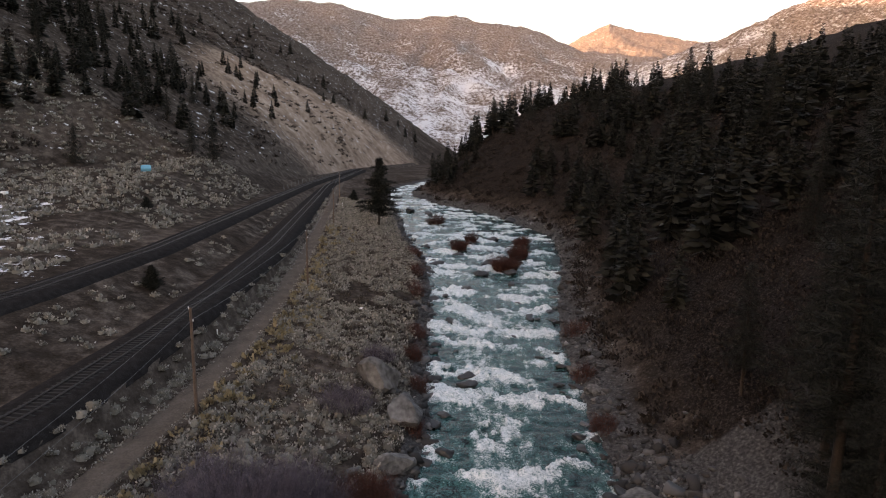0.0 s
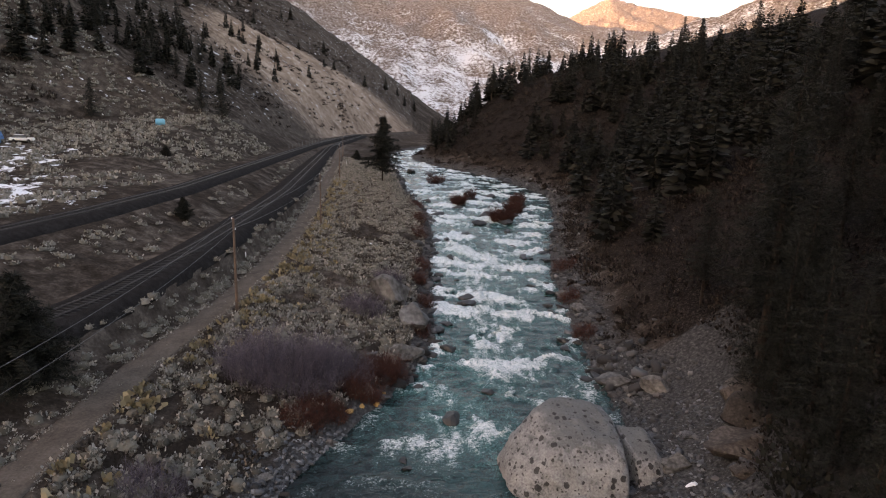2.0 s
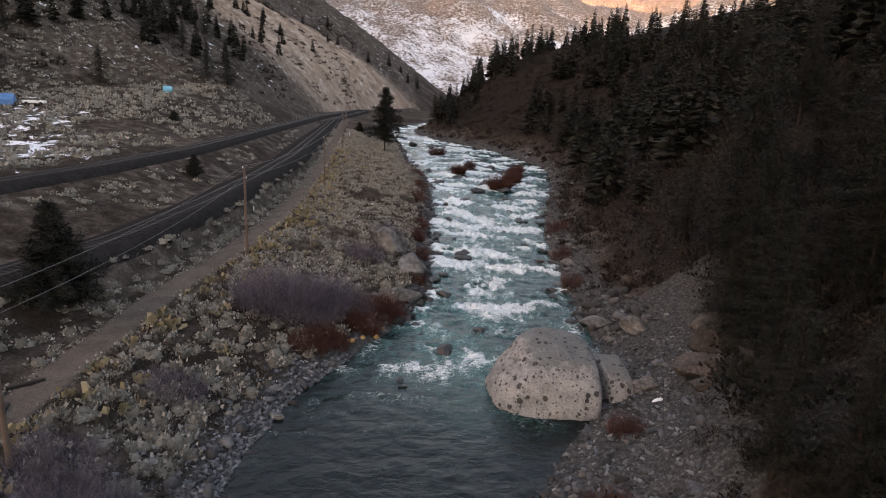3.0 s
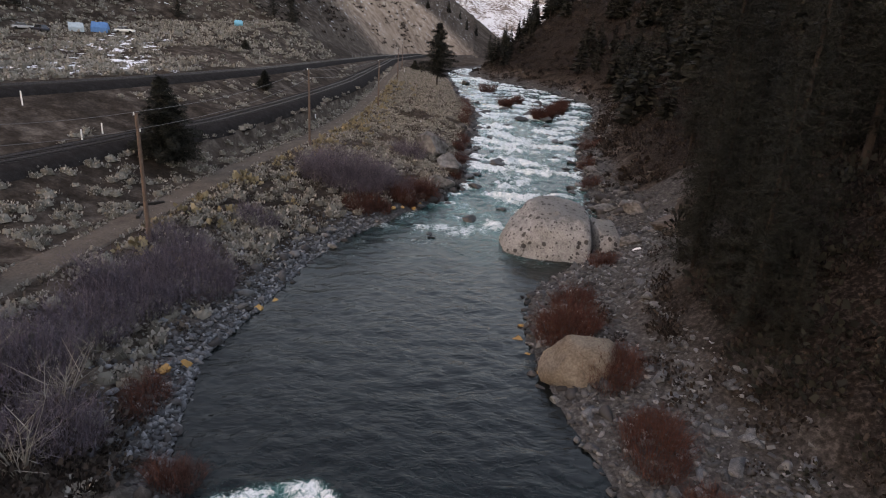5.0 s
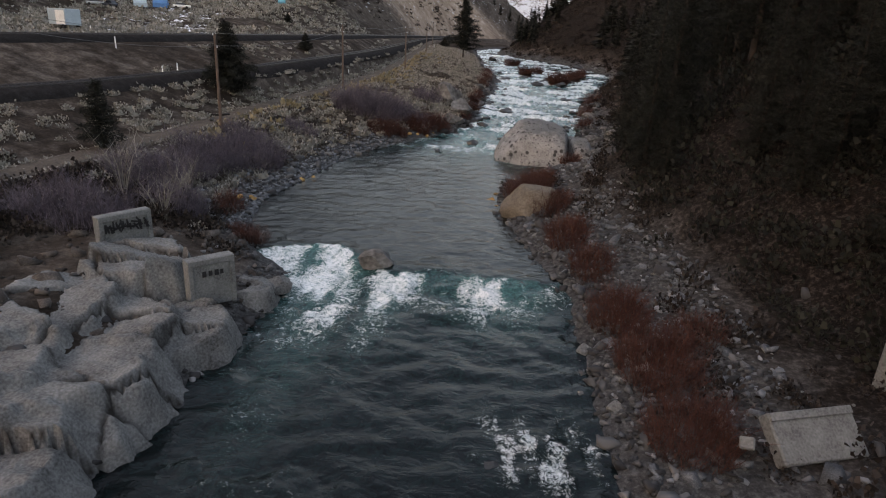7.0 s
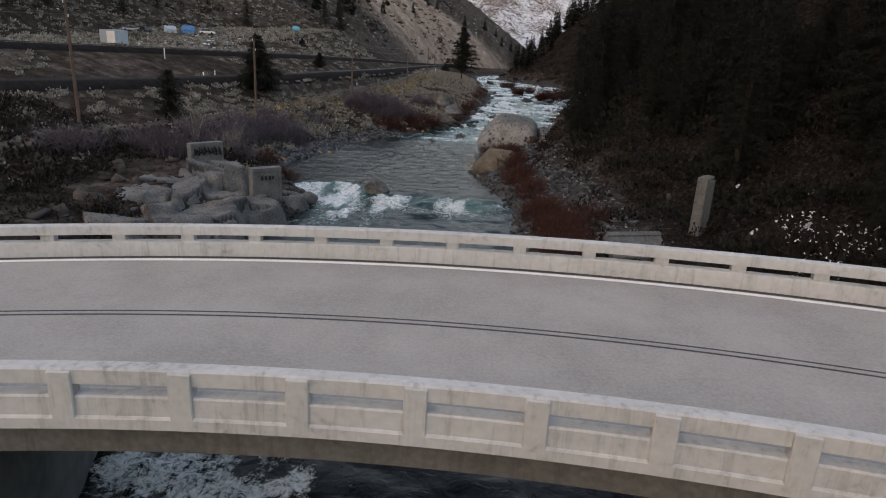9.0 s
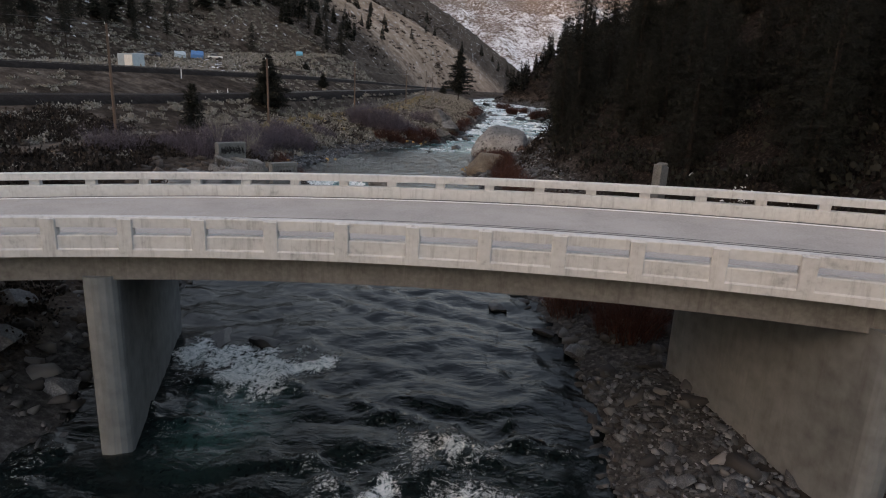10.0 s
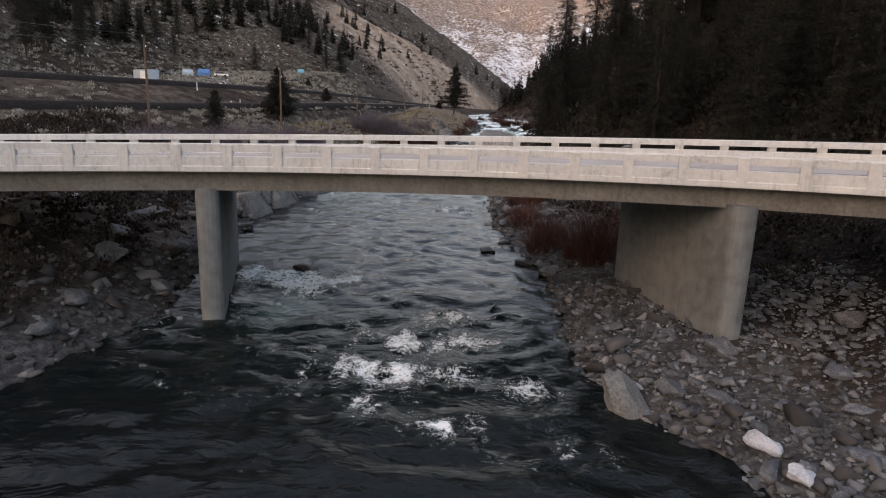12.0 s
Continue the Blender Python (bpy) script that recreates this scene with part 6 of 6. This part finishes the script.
for _ in range(85):
    y = prng.uniform(60, 215)
    plant(int(prng.integers(0, 5)), float(foot_l(y)) - prng.uniform(0, 55), y, prng.uniform(.6, 1.0), label="dark conifer on the dry rocky hillside", group="conifers on the dry hillside")
for _ in range(95):
    y = prng.uniform(92, 250)
    x = float(bank_r(y) + bench_r(y)) + prng.uniform(5, 60)
    if y > 115:
        far_trees.append((x, y, prng.uniform(8, 17)))
    else:
        plant(int(prng.integers(0, 8)), x, y, prng.uniform(.5, .95))
for n_left in range(230):
    y = prng.uniform(230, 640) if n_left < 60 else prng.uniform(150, 330)
    x = float(foot_l(y)) - (prng.uniform(25, 210) if n_left < 60 else prng.uniform(15, 120))
    far_trees.append((x, y, prng.uniform(7, 14)))
for _ in range(110):
    y = prng.uniform(190, 430)
    far_trees.append((float(foot_l(y)) - prng.uniform(30, 150), y, prng.uniform(6, 12)))


def far_conifers(spots):
    """The distant woods: low-detail conifers in one mesh."""
    r = np.random.default_rng(33)
    V = []
    for x, y, h in spots:
        n_ = 240
        f = .08 + .9 * np.sort(r.uniform(0, 1, n_))
        L = h * .24 * ((1 - f) ** .85 + .03) * r.uniform(.5, 1.15, n_)
        a = np.arange(n_) * 2.4 + r.normal(0, .4, n_)
        out = np.stack([np.cos(a), np.sin(a), r.normal(-.12, .12, n_)], -1)
        sd = np.cross(out, r.normal(size=(n_, 3)) + (0, 0, .6))
        sd /= np.linalg.norm(sd, axis=1)[:, None]
        c = np.stack([x + 0 * f, y + 0 * f, h * f], -1) + (0, 0, hgt(x, y) - .3)
        w = (L * .15)[:, None] + .06
        V.append(np.stack([c - sd * w * .5, c + out * L[:, None] * .6 - sd * w, c + out * L[:, None] + r.normal(0, .1, (n_, 3)), c + out * L[:, None] * .55 + sd * w], 1).reshape(-1, 3))
        t = h * .014
        b = np.array([x, y, hgt(x, y) - .5])
        for u, v in (((t, 0, 0), (0, t, 0)), ((-t, 0, 0), (0, -t, 0))):
            V.append(np.array([b + u, b + v, b + (0, 0, h), b + (0, 0, h)]))
    V = np.concatenate(V)
    me = tri_mesh("far_conifers", V, np.arange(len(V)).reshape(-1, 4))
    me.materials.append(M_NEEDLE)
    return tagged(new("far_conifers", me), "dark conifer woods on the far slopes", "trees", kind="stuff")


far_conifers(far_trees)
lone = conifer("lone_pine", 17.6, 8.6, 77, 74, .16, .2, .8, "tall open-crowned pine standing alone by the river", .3, 44)
lone.matrix_world = pose(-15.2, 210.4, hgt(-15.2, 210.4))
j1 = conifer("roadside_pine", 8.3, 4.4, 78, 85, .06, .2, .5, "bushy dark pine between the track and the access road", q=40)
j1.matrix_world = pose(-36.2, 81.2, hgt(-36.2, 81.2))
j2 = conifer("young_pine", 5.2, 2.4, 79, 46, .05, .2, .45, "young dark pine on the bank by the road", q=34)
j2.matrix_world = pose(-34.0, 52.0, hgt(-34.0, 52.0))
for x, y, s in ((-41.6, 129, .42), (-62, 178, .36), (-25.5, 255, .5)):
    o = conifer("small_juniper", 7.5, 4.2, 80 + int(y), 110, .02, .0, .6, "small dark juniper on bare ground", q=34)
    o.matrix_world = pose(x, y, hgt(x, y)) @ Matrix.Diagonal((s, s, s, 1))

# ---- poles and wires ----


def utility_pole(x, y, z, h, label):
    root = thing("utility_pole", label, "pole", pose(x, y, z - .2), "poles along the access road")
    bm = bmesh.new()
    bmesh.ops.create_cone(bm, segments=10, radius1=.17, radius2=.11, depth=h + .2, cap_ends=True, matrix=Matrix.Translation((0, 0, (h + .2) / 2)))
    part("shaft", bm, M_POLE, root)
    for side, zz in ((-.16, h - .1), (.16, h - 1.2)):
        bm = bmesh.new()
        bmesh.ops.create_cone(bm, segments=8, radius1=.05, radius2=.035, depth=.22, cap_ends=True, matrix=Matrix.Translation((side, 0, zz + .3)))
        part("insulator", bm, M_WHITE, root, "pale insulator")
    return root


POLES = [(-36.9, 41.8, 16.2 - hgt(-36.9, 41.8)), (-29.5, 63.6, 9.1), (-27.0, 101.3, 9.8), (-24.0, 145.1, 8.9), (-26.6, 205, 8.8), (-31.0, 262, 8.6)]
tops = []
for x, y, h in POLES:
    z = hgt(x, y)
    utility_pole(x, y, z, h, "weathered brown utility pole beside the dirt road")
    tops.append((x, y, z + h))
wires = thing("power_line", "two thin sagging wires strung between the poles", "wire")
ends = [(-50, -10, 15.5)] + tops
for dx, dz in ((-.16, .1), (.16, -1.0)):
    for a, b in zip(ends, ends[1:]):
        cu = bmesh.new()
        prev = None
        for i in range(13):
            f = i / 12
            p = Vector(a) * (1 - f) + Vector(b) * f + Vector((dx, 0, dz - 4 * .7 * f * (1 - f)))
            ring = [cu.verts.new(p + Vector((.016 * math.cos(t), 0, .016 * math.sin(t)))) for t in (0, 2.1, 4.2)]
            if prev:
                for i3 in range(3):
                    cu.faces.new((prev[i3], prev[(i3 + 1) % 3], ring[(i3 + 1) % 3], ring[i3]))
            prev = ring
        part("wire", cu, M_WIRE, wires)

for x, y, h in ((-45.9, 83.0, 1.1), (-45.6, 86.2, 1.1), (-53.6, 85.8, 1.5), (-66.5, 100, 1.2), (-30.6, 119.6, 1.1), (-27.5, 236, 1.6)):
    bm = boxed(-.06, -.06, -.2, .06, .06, h, bevel=.015)
    o = tagged(part("marker_post", bm, M_WHITE), "thin white marker post beside the railway", "post", "marker posts")
    o.matrix_world = pose(x, y, hgt(x, y))
fence = thing("trackside_fence", "row of pale slide-detector fence posts along the far track", "fence")
for i in range(22):
    y = 265 + i * 7
    x = float(up_x(y)) - 4.5
    p = part("fence_post", boxed(-.05, -.05, -.3, .05, .05, 1.6), M_OLDCONC, fence)
    p.matrix_world = pose(x, y, hgt(x, y))
for x, y, a, L in ((-33.4, 71.2, 40, 2.6), (-32.6, 68.2, -70, 1.8)):
    o = tagged(part("old_timber", boxed(-L / 2, -.14, 0, L / 2, .14, .26, bevel=.02), M_TIE), "dark discarded railway timber lying by the road", "timber", "discarded timbers")
    o.matrix_world = pose(x, y, hgt(x, y) + .02, 0, 0, a)

# ---- remains of an old bridge ----


def old_slab(name, x, y, ang, w, h, t, z, label, tilt=0):
    root = thing(name, label, "concrete slab", pose(x, y, z, tilt, 0, ang))
    body = boxed(-w / 2, -t / 2, 0, w / 2, t / 2, h, bevel=.04)
    part("body", body, M_OLDCONC, root)
    for x0, z0, x1, z1 in ((-w / 2 + .02, h - .3, w / 2 - .02, h - .02), (-w / 2 + .02, 0, -w / 2 + .25, h - .3), (w / 2 - .25, 0, w / 2 - .02, h - .3)):
        part("raised_border", boxed(x0, -t / 2 - .07, z0, x1, -t / 2 + .01, z1, bevel=.015), M_OLDCONC, root)
    return root


sa = old_slab("old_abutment_slab", -21.7, 34.9, 58, 2.75, 2.6, .5, 3.45, "upright broken concrete slab with black spray-painted marks on the ledge")
sb = old_slab("old_abutment_block", -16.2, 32.9, 46, 2.3, 2.5, .6, 2.3, "upright grey concrete block on the bedrock ledge")
stroke = random.Random(4)
for u in (-1.0, -.72, -.44, -.15, .15, .45, .75, 1.02):
    for _ in range(4):
        L, a = stroke.uniform(.25, .55), stroke.choice((90, 80, 15, -10, 60, -55))
        m = pose(u + stroke.uniform(-.1, .1), -.333, 1.93 + stroke.uniform(-.14, .14), 0, a, 0)
        part("spray_mark", boxed(-L / 2, -.004, -.045, L / 2, .006, .045, m), M_INK, sa, "black spray-painted stroke")
for i, (u, v, w, h) in enumerate(((-.4, 1.6, .2, .3), (-.1, 1.62, .18, .26), (.2, 1.6, .2, .3), (.45, 1.62, .16, .24))):
    part("spray_mark", boxed(u - w / 2, -.385, v, u + w / 2, -.378, v + h), M_INK, sb, "dark spray-painted stroke")
pil = thing("old_bridge_pillar", "tall weathered concrete pillar with broken top on the bank", "pillar", pose(14.0, 29.6, 2.2, 0, 0, 40))
part("shaft", boxed(-.42, -.30, -.5, .42, .30, 4.3, bevel=.05), M_OLDCONC, pil)
part("pilaster", boxed(-.56, -.36, -.5, -.26, .36, 4.45, bevel=.04), M_OLDCONC, pil)
for i, u in enumerate((-.42, -.1, .28)):
    part("broken_crown", rock_mesh("broken_crown", 60 + i, 2, .22, .3, .22), M_OLDCONC, pil).location = (u, 0, 4.42)
beam = thing("fallen_slab", "fallen pale concrete bridge slab lying tilted on the stony bank", "concrete slab", pose(9.4, 25.2, hgt(9.4, 25.2) + .25, -48, 0, 18))
part("body", boxed(-1.75, -.28, -.3, 1.75, .28, 1.5, bevel=.06), M_OLDCONC, beam)
part("raised_border", boxed(-1.73, -.36, 1.18, 1.73, -.26, 1.48, bevel=.03), M_OLDCONC, beam)
stub = thing("fallen_beam", "short grey concrete beam leaning beside the fallen slab", "concrete beam", pose(7.0, 25.4, hgt(7.0, 25.4) + .45, -12, 34, 62))
part("body", boxed(-1.35, -.24, -.2, 1.35, .24, .22, bevel=.05), M_OLDCONC, stub)

# ---- camp and vehicles on the terrace ----


def box_truck(x, y, ang):
    z = hgt(x, y)
    root = thing("box_trailer", "pale blue-white box trailer parked on the terrace", "trailer", pose(x, y, z, 0, 0, ang))
    part("box_body", boxed(-3.4, -1.25, .9, 3.4, 1.25, 3.5, bevel=.08), M_PALEBLUE, root)
    part("door_left", boxed(-.2, -1.3, 1.0, 1.4, -1.24, 3.2), M_WHITE, root)
    part("door_right", boxed(1.5, -1.3, 1.0, 3.1, -1.24, 3.2), M_WHITE, root)
    for wx in (-2.2, 2.2):
        for wy in (-1.15, 1.15):
            bm = bmesh.new()
            bmesh.ops.create_cone(bm, segments=14, radius1=.48, radius2=.48, depth=.3, cap_ends=True, matrix=pose(wx, wy, .48, 90, 0, 0))
            part("wheel", bm, M_RUBBER, root)
    return root


M_PALEBLUE = material("pale_blue_paint", [(0.3, (0.24, 0.31, 0.35)), (0.6, (0.36, 0.44, 0.49))], 2, 0.6, 0.1)
M_CARS = [M_WHITE, material("dark_car_paint", [(0.3, (0.02, 0.022, 0.03)), (0.6, (0.05, 0.055, 0.07))], 2, 0.3, 0.0), material("silver_car_paint", [(0.3, (0.3, 0.31, 0.32)), (0.6, (0.42, 0.43, 0.44))], 2, 0.35, 0.0)]


def car(x, y, ang, paint, label):
    root = thing("parked_car", label, "car", pose(x, y, hgt(x, y), 0, 0, ang), "cars at the camp")
    bm = boxed(-2.2, -.88, .35, 2.2, .88, .95, bevel=.12)
    part("body", bm, paint, root)
    cab = bmesh.new()
    v = [cab.verts.new(p) for p in ((-1.7, -.8, .94), (1.0, -.8, .94), (1.0, .8, .94), (-1.7, .8, .94), (-1.3, -.68, 1.55), (.35, -.68, 1.55), (.35, .68, 1.55), (-1.3, .68, 1.55))]
    for f in ((4, 5, 6, 7), (0, 1, 5, 4), (1, 2, 6, 5), (2, 3, 7, 6), (3, 0, 4, 7)):
        cab.faces.new([v[i] for i in f])
    c = part("cabin", cab, M_GLASS, root, "dark glazed cabin")
    part("roof", boxed(-1.28, -.67, 1.53, .33, .67, 1.6, bevel=.03), paint, c)
    for wx in (-1.4, 1.4):
        for wy in (-.82, .82):
            bm = bmesh.new()
            bmesh.ops.create_cone(bm, segments=14, radius1=.34, radius2=.34, depth=.22, cap_ends=True, matrix=pose(wx, wy, .34, 90, 0, 0))
            part("wheel", bm, M_RUBBER, root)


def tent(x, y, ang, w, d, h, mat, label):
    root = thing("tarp_shelter", label, "tent", pose(x, y, hgt(x, y), 0, 0, ang), "tarp shelters")
    bm = bmesh.new()
    rows = []
    for i in range(9):
        u = -w / 2 + w * i / 8
        rows.append([bm.verts.new((u, v, max(0, h * (1 - abs(v) / (d / 2) * .55) + .08 * math.sin(3 * u + 2 * v)) if abs(v) < d / 2 else 0)) for v in (-d / 2 - .02, -d / 2 + .05, -d / 4, 0, d / 4, d / 2 - .05, d / 2 + .02)])
    for p, q in zip(rows, rows[1:]):
        for j in range(6):
            bm.faces.new((p[j], q[j], q[j + 1], p[j + 1]))
    bm.faces.new(rows[0]), bm.faces.new(rows[-1][::-1])
    part("canopy", bm, mat, root)


box_truck(-78.2, 110.5, -32)
tent(-97, 176, 20, 3.6, 3.6, 2.4, M_BLUE, "blue tarp shelter at the camp")
tent(-101.5, 173.5, 35, 3.2, 3, 2.1, M_PALEBLUE, "pale blue-grey tarp shelter at the camp")
car(-92, 178, 15, M_CARS[0], "white parked pickup at the camp")
car(-106, 167, 160, M_CARS[1], "dark parked car at the camp")
car(-112, 170, 30, M_CARS[2], "silver parked car at the camp")
tank = thing("water_tank", "small turquoise tank on the terrace", "tank", pose(-75.3, 211.1, hgt(-75.3, 211.1), 0, 0, 20))
bm = bmesh.new()
bmesh.ops.create_cone(bm, segments=18, radius1=1.0, radius2=1.0, depth=2.4, cap_ends=True, matrix=pose(0, 0, 1.0, 0, 90, 0))
bmesh.ops.bevel(bm, geom=[e for e in bm.edges if len(e.link_faces) == 2 and abs(e.calc_face_angle(0)) > 1], offset=.2, segments=2, affect="EDGES")
part("tank_body", bm, M_TEAL, tank)
part("tank_stand", boxed(-.9, -.7, 0, .9, .7, .25), M_WHITE, tank)

# ---- snow left in the shade ----


def snow_patch(x, y, s, seed):
    r = np.random.default_rng(seed)
    n_ = 14
    ring = [(s * r.uniform(.5, 1.2) * math.cos(6.283 * i / n_), s * .6 * r.uniform(.5, 1.2) * math.sin(6.283 * i / n_)) for i in range(n_)]
    V = [(x, y, hgt(x, y) + .16)] + [(x + a * .6, y + b * .6, hgt(x + a * .6, y + b * .6) + .13) for a, b in ring] + [(x + a, y + b, hgt(x + a, y + b) - .06) for a, b in ring]
    F = [(0, 1 + i, 1 + (i + 1) % n_) for i in range(n_)]
    G = [(1 + i, 1 + n_ + i, 1 + n_ + (i + 1) % n_, 1 + (i + 1) % n_) for i in range(n_)]
    me = mesh_from("snow_patch", V, F + G)
    me.materials.append(M_SNOW)
    return tagged(new("snow_patch", me), "small patch of old snow lying on the slope", "snow", "snow patches")


for i, (x, y, s) in enumerate(((-22.6, 76.6, .7), (9.4, 74.6, .5), (-14.7, 135.4, .6), (16.5, 27.5, .3), (18.4, 25.4, .35), (19.6, 28.2, .3), (17.2, 33.2, .25))):
    snow_patch(x, y, s, 300 + i)
